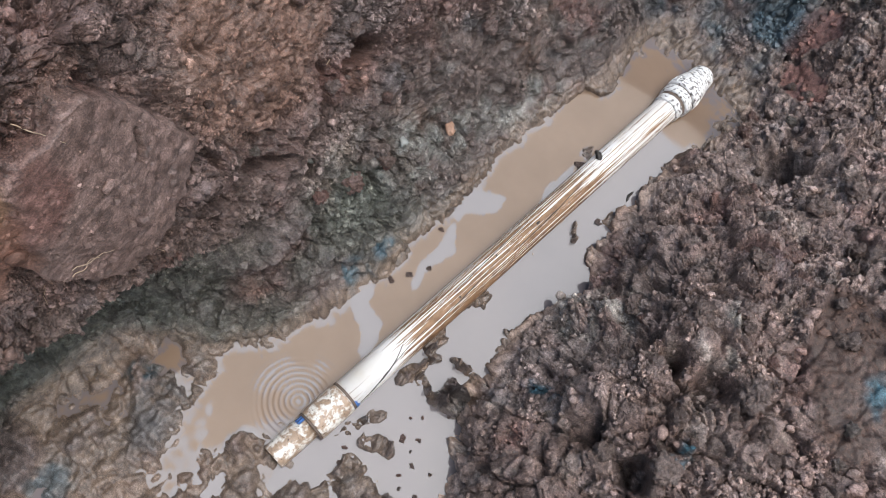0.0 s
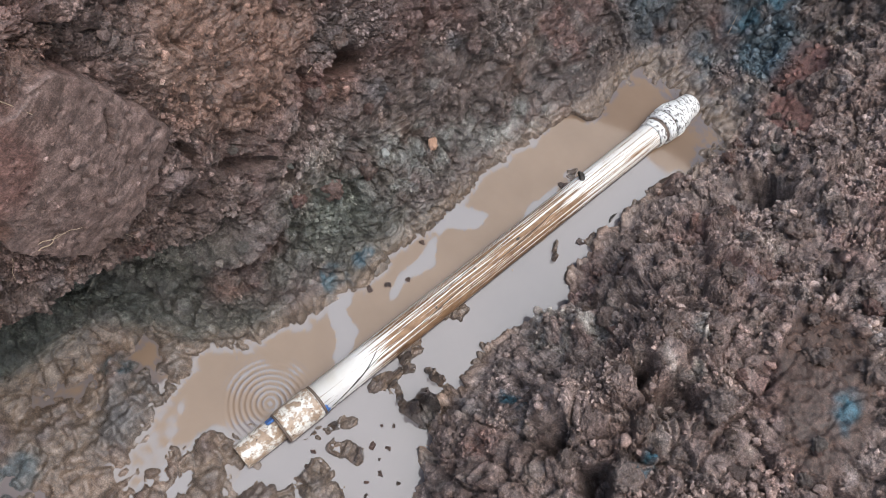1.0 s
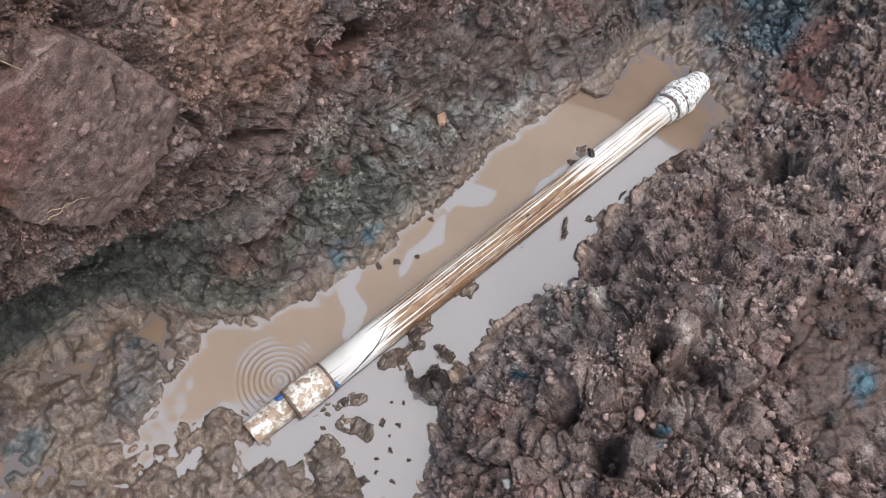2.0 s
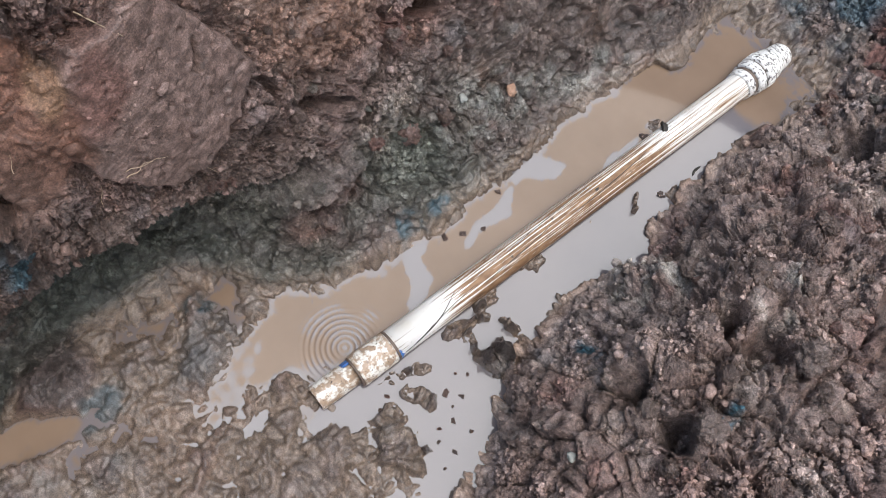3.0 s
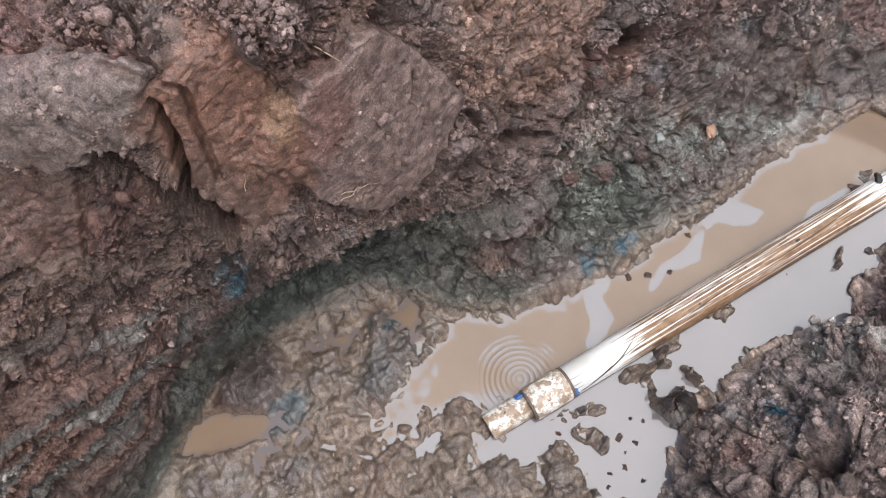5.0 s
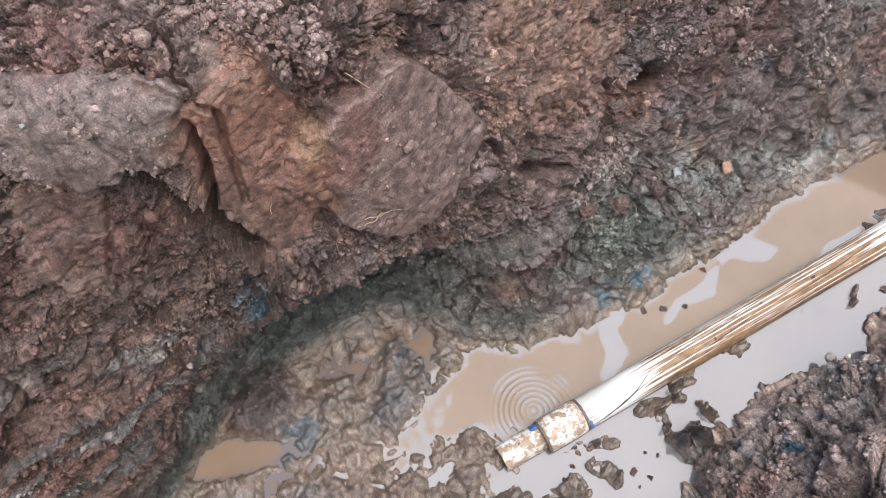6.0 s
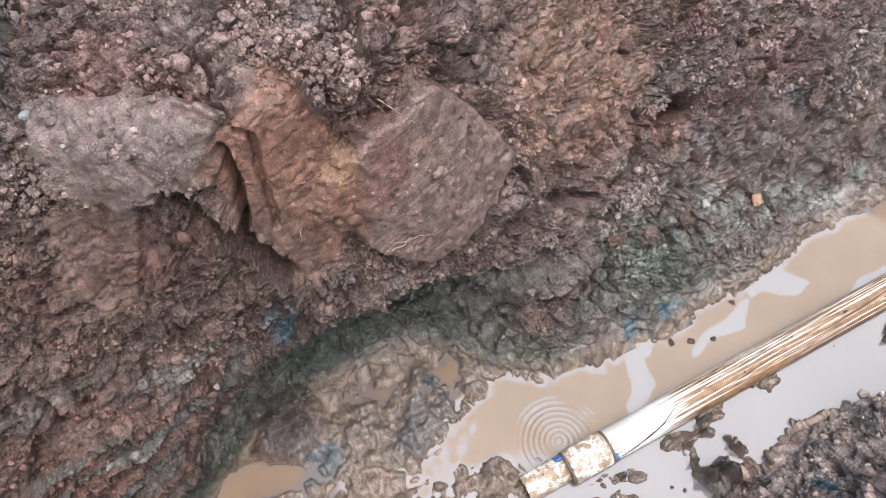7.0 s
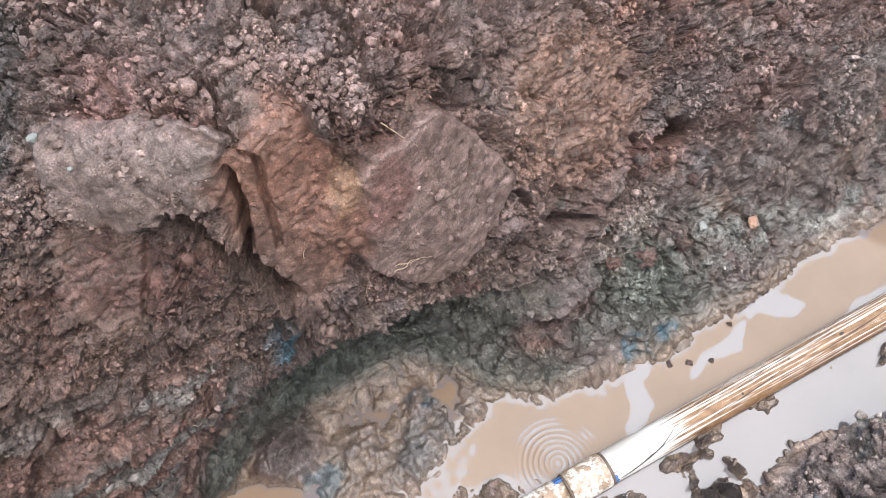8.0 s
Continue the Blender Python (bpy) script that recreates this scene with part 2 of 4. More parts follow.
def sections(x):
    """The corners of the section at each x, as pairs of arrays y, z."""
    y_r = along(x, [(-1.6, -.95), (-.5, -.6), (-.15, -.41), (0, -.345), (.1, -.265), (.2, -.215), (.4, -.2), (.6, -.2), (.8, -.235), (.9, -.19), (1.1, -.2), (1.35, -.22), (1.5, -.3), (1.9, -.25)])
    y_l = along(x, [(-1.6, .12), (-1.25, .33), (-1.125, .40), (-1.03, .465), (-.96, .525), (-.9, .575), (-.83, .605), (-.6, .62), (-.3, .58), (-.12, .32), (.1, .235), (.5, .2), (.9, .215), (1.2, .19), (1.4, .12), (1.62, .18), (2.0, .1)])
    bed = along(x, [(-1.6, .03), (-.95, .020), (-.5, .016), (-.3, .018), (-.12, -.024), (.1, -.06), (1.5, -.06), (1.7, .0), (1.9, .08), (2.3, .3), (3, .9)])
    foot = np.maximum(bed, 0.0)
    rise = smooth(1.6, 3.0, x) * 0.7
    heap_y = along(x, [(-1.6, -1.2), (-.6, -.8), (-.2, -.58), (.1, -.47), (.3, -.43), (.65, -.44), (1.0, -.40), (1.4, -.49), (1.9, -.5)])
    heap_z = along(x, [(-1.6, .1), (-.6, .1), (-.2, .15), (.05, .28), (.3, .38), (.45, .43), (.65, .43), (.88, .41), (1.1, .30), (1.4, .24), (1.7, .22)]) + rise
    mid_z = along(x, [(-1.6, .35), (-.6, .4), (.2, .53), (.5, .55), (1.0, .60), (1.5, .45), (2, .45)]) + rise * 0.8
    bank_y = along(x, [(-1.6, .36), (-1.25, .49), (-1.1, .53), (-1.0, .56), (-.9, .64), (-.8, .70), (-.6, .77), (-.42, .80), (-.2, .74), (0, .46), (.3, .42), (.8, .36), (1.2, .36), (1.7, .36)])
    bank_z = along(x, [(-1.6, .3), (-1.25, .28), (-1.0, .24), (-.6, .2), (-.42, .2), (-.2, .2), (0, .2), (.3, .18), (.8, .17), (1.2, .15), (1.7, .15)]) + rise
    lip_y = along(x, [(-1.6, .52), (-1.25, .59), (-1.04, .60), (-.8, .60), (-.55, .565), (-.4, .545), (-.15, .515), (.1, .535), (.3, .55), (.55, .6), (.8, .55), (1.2, .6), (1.7, .65)])
    lip_z = along(x, [(-1.6, .5), (-1.0, .44), (-.8, .45), (-.55, .53), (-.4, .53), (-.15, .49), (.0, .40), (.3, .31), (.55, .36), (.8, .3), (1.2, .32), (1.7, .3)]) + rise
    top_y = along(x, [(-1.6, 1.25), (-.8, .95), (-.5, .735), (-.2, .72), (0, .78), (.3, .85), (.6, .9), (.8, .95), (1.2, 1.0), (1.7, 1.1)])
    top_z = along(x, [(-1.6, 1.12), (-.8, 1.09), (-.5, 1.125), (-.2, 1.1), (0, 1.05), (.3, .9), (.6, .75), (.8, .65), (1.2, .6), (1.7, .6)]) + rise * 0.7
    one = np.ones_like(x)
    corners = [(-80 * one, 1.2 * one), (-3 * one, 1.2 * one), (-1.8 * one, .95 * one), (-.9 * one, mid_z), (heap_y, heap_z),
               (y_r, foot), (y_r + .08, bed), (y_l - .08, bed), (y_l, foot), (bank_y, bank_z), (lip_y, lip_z), (top_y, top_z),
               (top_y + .5, np.minimum(top_z + .14, 1.25)), (3.2 * one, 1.25 * one), (80 * one, 1.25 * one)]
    flat = np.maximum(smooth(2.3, 4.2, x), smooth(-1.9, -3.8, x))
    return [(y, z * (1 - flat) + 1.22 * flat) for y, z in corners]


LENGTHS = (8, 16, 100, 105, 62, 16, 105, 16, 56, 64, 150, 95, 22, 8)  # of the stretches, in steps of 5 mm
NOMINAL = tuple(round((2.1 if k == 6 else 1.08) * n) for k, n in enumerate(LENGTHS))
SPLITS = (6, 10, 70, 106, 70, 16, 190, 16, 62, 78, 205, 125, 16, 6)  # rows of the sheet in each stretch

x_out = [0.006 * 1.25 ** k for k in range(36)]
x_out = np.cumsum(x_out)
xs = np.concatenate([X_FINE[0] - x_out[::-1], X_FINE, X_FINE[-1] + x_out])
corner = sections(xs)
cols_y, cols_z = [], []
for k, n in enumerate(SPLITS):
    for f in 1 - (1 - np.arange(n) / n) ** (1.8 if k == 2 else 1.0):
        cols_y.append(corner[k][0] * (1 - f) + corner[k + 1][0] * f)
        cols_z.append(corner[k][1] * (1 - f) + corner[k + 1][1] * f)
cols_y.append(corner[-1][0])
cols_z.append(corner[-1][1])
BY, BZ = np.array(cols_y).T, np.array(cols_z).T
inner = slice(16, BY.shape[1] - 22)
for a in (BY, BZ):
    a[:, inner] = blur(a, 5.0, 1)[:, inner]
    a[36:-36] = blur(a, 8.0, 0)[36:-36]
BX = np.repeat(xs[:, None], BY.shape[1], 1)
P = np.stack([BX, BY, BZ], -1)
du, dv = np.gradient(P, axis=0), np.gradient(P, axis=1)
N = np.cross(du, dv)
N /= np.linalg.norm(N, axis=-1, keepdims=True) + 1e-12
for ax in (0, 1):
    N = blur(N, 7.0, ax)
N /= np.linalg.norm(N, axis=-1, keepdims=True) + 1e-12
ROW = np.repeat(np.arange(BY.shape[1])[None], len(xs), 0)
STARTS = np.cumsum((0,) + SPLITS)  # row numbers of the corners
AT = np.cumsum((0,) + NOMINAL)  # the same in even steps, by which the stretches are named below

shape = BX.shape
q = P.reshape(-1, 3)
q = q.astype(np.float32)
X, Y, Z, V = [w.ravel().astype(np.float32) for w in (BX, BY, BZ, np.interp(ROW, STARTS, AT))]
S = np.interp(V, AT, 0.005 * np.cumsum((0,) + LENGTHS)).astype(np.float32)  # metres across the pit, along the section


def spread(points, octaves, seed, gain, step):
    """Noise worked out at every step-th point of the sheet and drawn out evenly between them."""
    ids, lows, parts_ = [], [], []
    for n in shape:
        i = np.unique(np.append(np.arange(0, n, step), n - 1))
        at = np.interp(np.arange(n), i, np.arange(len(i)))
        low = np.minimum(at.astype(int), len(i) - 2)
        ids.append(i)
        lows.append(low)
        parts_.append((at - low).astype(np.float32))
    g = points.reshape(*shape, 3)[ids[0]][:, ids[1]]
    v = fbm(g.reshape(-1, 3), octaves, seed, gain).reshape(g.shape[:2])
    v = v[lows[0]] * (1 - parts_[0])[:, None] + v[lows[0] + 1] * parts_[0][:, None]
    return (v[:, lows[1]] * (1 - parts_[1]) + v[:, lows[1] + 1] * parts_[1]).ravel()


BASE = q


def earth(scale, octaves, seed, gain=0.5):
    return spread(BASE * np.float32(scale), octaves, seed, gain, 3 if scale * 2 ** octaves < 90 else 2)


warp = q + 0.018 * np.stack([earth(14, 2, s) for s in (1, 2, 3)], -1)

# how rough each stretch is
rough = along(V, [(AT[4], 1.0), (AT[5], .8), (AT[6], .35), (AT[7], .35), (AT[8], .38), (AT[9], .75), (AT[10], .7), (AT[11], .9), (AT[12], 1.0)])
l4, t4 = lumps(warp / 0.048, 61)
l3, t3 = lumps(warp / 0.026, 31)
big = earth(3.2, 3, 5)
fine = earth(34, 2, 9, 0.5)
billow = np.abs(spread(warp * 9, 4, 13, 0.5, 2))
c1, e1 = chunks(warp / 0.15, 101)
c2, e2 = chunks(warp / 0.062, 111)
c3, e3 = chunks(warp / 0.028, 121)
c4, e4 = chunks(warp / 0.0135, 151)
crumbly = smooth(-.35, .45, earth(6, 3, 67))  # where the clay has broken into grains
D = rough * (0.050 * big + 0.034 * c1 - 0.018 * smooth(.09, .0, e1) + 0.024 * c2 - 0.016 * smooth(.09, .0, e2)
             + (.35 + .65 * crumbly) * (0.012 * c3 - 0.009 * smooth(.12, .0, e3) + 0.0042 * c4) + 0.003 * (l3 - .35) + 0.004 * fine + 0.020 * (billow - .3))
D -= rough * .024 * smooth(.40, .62, vnoise(warp * 40, 68)) * smooth(-.1, .4, earth(7, 2, 66))
wob = 0.016 * np.stack([earth(22, 3, s) for s in (51, 52)], -1)
XW, SW, YW = X + 1.3 * wob[:, 0], S + 1.3 * wob[:, 1], Y + wob[:, 1]


def patch(cx, cs, ax, a_s, bx, bs, edge=0.25):
    """1 inside the ellipse with half axes a and b on the sheet, in metres along and across the pit; 0 outside."""
    det = ax * bs - bx * a_s
    u = ((XW - cx) * bs - (SW - cs) * bx) / det
    v = ((SW - cs) * ax - (XW - cx) * a_s) / det
    return smooth(1 + edge / 2, 1 - edge / 2, np.sqrt(u * u + v * v))


def block(cx, cs, ax, a_s, bx, bs, edge=0.2):
    """The same with four sides."""
    det = ax * bs - bx * a_s
    u = ((XW - cx) * bs - (SW - cs) * bx) / det
    v = ((SW - cs) * ax - (XW - cx) * a_s) / det
    return smooth(1 + edge / 2, 1 - edge / 2, (u ** 4 + v ** 4) ** 0.25)


def dome(cx, cs, ax, a_s, bx, bs):
    det = ax * bs - bx * a_s
    u = ((XW - cx) * bs - (SW - cs) * bx) / det
    v = ((SW - cs) * ax - (XW - cx) * a_s) / det
    return np.clip(1 - u * u - v * v, 0, 1) ** .75


def spot(cx, cy, rx, ry, turn=0.0, edge=0.5):
    """1 inside an ellipse on the plan, 0 outside."""
    c, s = math.cos(radians(turn)), math.sin(radians(turn))
    u = ((XW - cx) * c + (YW - cy) * s) / rx
    v = ((YW - cy) * c - (XW - cx) * s) / ry
    return smooth(1 + edge / 2, 1 - edge / 2, np.sqrt(u * u + v * v))


def slit(width, *pts):
    """1 on a line through the points (x, s), 0 beyond the width."""
    best = np.full(len(X), 9.0)
    for (x0, s0), (x1, s1) in zip(pts, pts[1:]):
        dx, ds = x1 - x0, s1 - s0
        px, ps = X + .35 * wob[:, 0], S + .35 * wob[:, 1]
        t = np.clip(((px - x0) * dx + (ps - s0) * ds) / (dx * dx + ds * ds), 0, 1)
        best = np.minimum(best, np.hypot(px - x0 - t * dx, ps - s0 - t * ds))
    return smooth(width, width * 0.35, best)


def seam(width, *pts):
    """The same on the plan, through points (x, y)."""
    best = np.full(len(X), 9.0)
    for (x0, y0), (x1, y1) in zip(pts, pts[1:]):
        dx, dy = x1 - x0, y1 - y0
        t = np.clip(((XW - x0) * dx + (YW - y0) * dy) / (dx * dx + dy * dy), 0, 1)
        best = np.minimum(best, np.hypot(XW - x0 - t * dx, YW - y0 - t * dy))
    return smooth(width, width * 0.35, best)


def streaks(ax, a_s, fine, seed):
    """Noise drawn out along the direction (ax, a_s) of the sheet."""
    n = math.hypot(ax, a_s)
    xq, sq = X + .25 * wob[:, 0], S + .25 * wob[:, 1]
    u, v = (xq * ax + sq * a_s) / n, (sq * ax - xq * a_s) / n
    return spread(np.stack([u * fine * 0.14, v * fine, D * 0 + seed], -1), 3, seed, 0.55, 1 if fine > 50 else 2)


# long plates of torn clay, rising along the face
pu, pv = (XW * .90 + SW * .42), (SW * .90 - XW * .42)
cp, ep = chunks(np.stack([pu / .21, pv / .062, 0 * pu + .5], -1), 131)
cs_, es_ = chunks(np.stack([pu / .085, pv / .030, 0 * pu + .5], -1), 141)
on_wall = smooth(AT[9] - 10, AT[10], V)
D = D - on_wall * rough * (.6 * (.034 * c1 + .022 * c2))
D += on_wall * (.036 * cp - .034 * smooth(.07, .0, ep) + .013 * cs_ - .013 * smooth(.08, .0, es_)) * (.45 + .55 * smooth(-.3, .4, earth(4, 2, 57)))

# smooth faces that the bucket cut
FACE1 = block(-.17, 3.13, .17, .12, .10, -.19, .12)
FACE2 = block(-.66, 3.44, .15, .0, -.035, -.125, .12)
SCRAPE = block(-.43, 3.25, .025, -.26, .115, .10, .25)
FLAT3 = patch(-.83, 3.18, .09, -.03, -.07, -.15)
TORN = patch(-1.02, 2.80, .50, .14, -.15, -.52, .5)
BEDDED = smooth(AT[10] - 25, AT[10] - 8, V) * smooth(AT[10] + 45, AT[10] + 15, V) * smooth(.05, -.2, X)
HEAP_SIDE = (V < AT[5]).astype(np.float32)
RIGHT_CUT = HEAP_SIDE * spot(.86, -.85, .24, .11, 22, .25)
FAR_CUT = np.maximum(patch(2.05, 1.46, .06, -.08, -.06, -.06), patch(1.86, 1.33, -.07, -.11, -.05, .02))
ORANGE_MUD = patch(.33, 3.2, .24, .02, .03, -.27, .5)
RIM = np.maximum(block(-.17, 3.13, .20, .14, .12, -.225, .3) * (1 - FACE1), block(-.66, 3.44, .18, .0, -.04, -.155, .3) * (1 - FACE2)) * (1 - SCRAPE)
smoothed = np.max([FACE1, .92 * FACE2, .96 * SCRAPE, .75 * FLAT3, .8 * RIGHT_CUT, .8 * FAR_CUT, .55 * ORANGE_MUD, .15 * TORN], axis=0)
D = D * (1 - .95 * smoothed)
D -= .022 * RIM
nicks = smooth(.50, .62, vnoise(warp * 60, 73))
D -= smoothed * .008 * nicks
D += FACE1 * (.030 + .0009 * streaks(.30, .20, 170, 3) + .001 * fine) + FACE2 * (.022 + .004 * fine) + SCRAPE * (-.018 + .0022 * streaks(.02, -.2, 60, 4) + .0008 * fine)
D += RIGHT_CUT * (.0 + .004 * streaks(.1, -.1, 70, 6)) + FLAT3 * (-.01 + .004 * streaks(.02, .2, 60, 8))
tear = streaks(.30, .15, 26, 5)
plates = np.abs(streaks(.30, .13, 13, 12))
D += np.maximum(TORN, .5 * BEDDED) * (1 - smoothed) * (.010 * tear + .020 * plates - .008)
tear2 = streaks(.30, .10, 22, 15)
D += .016 * streaks(.30, .04, 40, 21) * smooth(-.5, -.7, X) * smooth(2.2, 2.4, S) * smooth(3.2, 2.9, S)
D += (1 - smoothed) * .012 * tear2 * smooth(AT[8], AT[9], V) * smooth(-.3, .1, X) * smooth(1.6, 1.2, X)
D += ORANGE_MUD * (.010 * l3 + .02 * l4)
# cracks, grooves and holes
D -= .16 * slit(.028, (-.63, 3.33), (-.575, 3.15), (-.522, 2.98))
D -= .022 * slit(.012, (-.53, 3.53), (-.455, 3.43), (-.475, 3.29), (-.494, 3.15))
D -= .07 * slit(.013, (-.518, 3.42), (-.522, 3.32), (-.55, 3.16))
D -= .018 * slit(.010, (-.294, 3.49), (-.306, 3.42), (-.314, 3.34))
D -= .015 * slit(.008, (-.714, 3.26), (-.77, 3.14), (-.81, 3.06))
D -= .05 * patch(-.064, 3.187, .006, .03, .007, -.003) + .06 * patch(.322, 2.69, .02, .04, .018, -.02) + .06 * patch(.088, 2.98, .008, .045, .02, -.02)
D -= .26 * patch(.655, 2.89, .07, .02, .0, -.045, .3) + .2 * patch(.475, 2.89, .03, .075, .016, -.022, .3) + .08 * slit(.02, (.46, 2.86), (.40, 2.78), (.16, 2.86))
D -= .18 * patch(-.02, 2.60, .13, .04, .015, -.055, .4) + .10 * patch(-.30, 2.60, .10, .05, .015, -.06, .4)
D -= .07 * patch(-.555, 2.78, .05, .06, .02, -.05, .6) + .05 * patch(-.78, 2.62, .05, .02, .01, -.03, .6)
D -= HEAP_SIDE * (.15 * spot(.58, -.50, .05, .03, -40, .6) + .14 * spot(.30, -.455, .055, .035, 30, .6) + .12 * spot(.294, -.60, .04, .04, 0, .6)
                  + .07 * spot(.58, -.625, .05, .04, 0, .7) + .14 * spot(1.50, -.46, .045, .05, 0, .6) + .05 * spot(.80, -.36, .03, .03, 0, .7))
D -= HEAP_SIDE * (.06 * seam(.013, (.43, -.30), (.52, -.37), (.64, -.445)) + .05 * seam(.012, (.93, -.62), (1.05, -.70), (1.2, -.76)) + .05 * seam(.010, (.56, -.50), (.55, -.57), (.50, -.62)))
# large lumps that hang together with the ground
D += HEAP_SIDE * (.055 * smooth(1.25, .55, np.hypot((XW - .455) / .11, (YW + .475) / .12)) + .04 * smooth(1.3, .5, np.hypot((XW - .72) / .09, (YW + .55) / .09))
                  + .035 * smooth(1.3, .5, np.hypot((XW - .66) / .07, (YW + .31) / .06)) + .035 * smooth(1.3, .5, np.hypot((XW - 1.15) / .10, (YW + .5) / .08)))
D += .06 * dome(.13, 2.52, .11, .03, -.01, -.09) + .05 * dome(-.72, 2.15, .08, -.02, -.03, -.08) + .04 * dome(.85, 2.95, .14, .0, .0, -.12)
D += .05 * dome(.62, 2.70, .12, .02, .0, -.11) + .04 * dome(.27, 2.82, .06, .0, .0, -.07) + .045 * dome(1.1, 2.7, .10, .03, .0, -.12)
# the bed: pools, mud bars, puddles
Dz = np.zeros(len(X))
Dz -= .05 * spot(-.12, .20, .18, .075, -15) + .062 * spot(-.88, .48, .13, .055, -25) + .025 * spot(-.52, .20, .06, .02, 20) + .035 * spot(-.28, .47, .05, .03) + .035 * spot(-.28, .21, .06, .035)
Dz -= .05 * spot(-.01, -.255, .20, .055, 40) + .02 * spot(-.70, .33, .05, .02, 30) + .02 * spot(-.40, .12, .04, .018, 10) + .04 * spot(-.15, -.045, .08, .03, 8)
for cx, cy, rx, ry, turn, h in ((.185, -.052, .062, .028, -20, .075), (.190, -.102, .026, .034, 0, .078), (.182, -.155, .030, .030, 0, .078), (.205, -.198, .045, .040, 30, .085), (.236, -.180, .022, .026, 0, .078),
                                (.296, -.134, .014, .034, 8, .080), (.268, -.068, .030, .014, 15, .078), (.030, -.070, .050, .022, -35, .062), (-.030, -.112, .028, .052, 15, .062), (-.010, -.168, .032, .018, 10, .064),
                                (-.062, -.034, .034, .012, -30, .052), (-.016, -.046, .026, .012, -20, .056), (-.125, -.10, .035, .05, 40, .04), (-.155, -.20, .06, .08, 10, .045), (-.095, -.268, .042, .013, -35, .052),
                                (.905, -.115, .035, .011, 38, .080), (1.157, .040, .035, .022, 0, .072), (1.36, -.262, .05, .03, 0, .06)):
    Dz += h * spot(cx, cy, rx, ry, turn, .5)
Dz += .078 * spot(.42, -.048, .36, .026, -4, .6) * smooth(-.5, .3, earth(16, 2, 69))
# wet lumps that stand on the bed
for cx, cy, rx, ry, h in ((-.74, .555, .085, .07, .075), (-.41, .36, .11, .055, .03), (-.20, .40, .05, .045, .035), (-.285, .165, .035, .03, .03), (-.34, .48, .05, .035, .03), (-.55, .47, .05, .04, .03),
                          (-.60, .12, .12, .05, .02), (-.40, .05, .10, .04, .02), (-.80, .26, .10, .05, .025), (-.33, -.08, .10, .05, .02), (-.55, -.10, .12, .06, .025), (-1.0, .36, .12, .06, .03), (-.20, -.20, .06, .05, .018)):
    Dz += h * spot(cx, cy, rx, ry, 25, 1.6)
floor_rough = smooth(AT[5], AT[6], V) * smooth(AT[8], AT[7], V)
Dz += floor_rough * (.020 * (l4 - .45) + .009 * (l3 - .4) + .012 * earth(11, 2, 62, .5))
q = q + np.stack([0 * Dz, 0 * Dz, Dz], -1)
outside = np.maximum.reduce([smooth(2.3, 2.9, X), smooth(-1.5, -2.1, X), smooth(AT[2], AT[1], V), smooth(AT[12] + 6, AT[13] - 4, V)])
D = D * (1 - .8 * outside)
POS = q + N.reshape(-1, 3) * D[:, None]

# ---- which clay lies where, in places darkened to put in shade ----
RED, BROWN, PALE, ORANGE, GREEN, BLUEC, GREY, DARK, MUD = [np.array(c) for c in (
    (.190, .086, .070), (.152, .113, .099), (.225, .180, .164), (.225, .128, .088), (.122, .134, .110), (.030, .072, .094), (.36, .36, .325), (.072, .064, .061), (.200, .140, .099))]


def lay(base, clay, mask):
    k = np.asarray(mask, np.float32)[:, None]
    return base + (np.asarray(clay, np.float32) - base) * k


tint = earth(5, 4, 41)
specks = smooth(-.7, 0, earth(30, 3, 53))
C = np.tile(BROWN, (len(q), 1)).astype(np.float32)
C = lay(C, RED * .85, smooth(0.1, .8, tint) * .55)
WALL = smooth(AT[8] - 4, AT[9] + 6, V)
C = lay(C, ORANGE, .45 * smooth(.25, .9, earth(7, 3, 43)) * WALL)
C = lay(C, PALE, .45 * smooth(.15, .8, earth(8, 4, 44)))
C = lay(C, GREY, .2 * smooth(.35, .9, earth(10, 3, 45)))
C = lay(C, GREEN, .18 * smooth(.3, .8, earth(9, 3, 46)) * smooth(AT[6], AT[4], V))
C = lay(C, BLUEC, .3 * smooth(.6, .95, earth(7, 3, 47)))
C = lay(C, RED * .95, .30 * smooth(AT[10] - 10, AT[10] + 30, V))
C = lay(C, RED, .12 * smooth(AT[5] + 4, AT[4], V))
C = lay(C, PALE * 1.08, .5 * HEAP_SIDE * smooth(-.5, .5, earth(5, 3, 42)))
# bank of green and grey clay along the water
bank = smooth(AT[8] - 8, AT[8] + 14, V) * smooth(AT[10] - 4, AT[9] + 8, V) * smooth(-1.5, -1.1, X) * smooth(.9, .5, X)
C = lay(C, GREEN, np.clip(.6 * bank * smooth(-.5, .3, earth(6, 3, 48)), 0, 1))
C = lay(C, GREY, .55 * np.maximum(patch(.71, 2.42, .20, -.05, .0, -.13, .8), patch(1.06, 2.30, .18, -.04, .0, -.1, .8)) * smooth(-.5, .3, earth(18, 3, 49)))
C = lay(C, GREEN * .9, .55 * patch(.40, 2.42, .12, .02, .0, -.12, .8))
# Greens below the lip and at the left foot, darkened to hold shade.
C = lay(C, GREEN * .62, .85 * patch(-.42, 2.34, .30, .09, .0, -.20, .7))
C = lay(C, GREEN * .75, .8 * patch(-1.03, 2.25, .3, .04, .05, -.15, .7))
C = lay(C, GREEN, .8 * patch(-.40, 2.62, .25, .06, .0, -.05, .7))
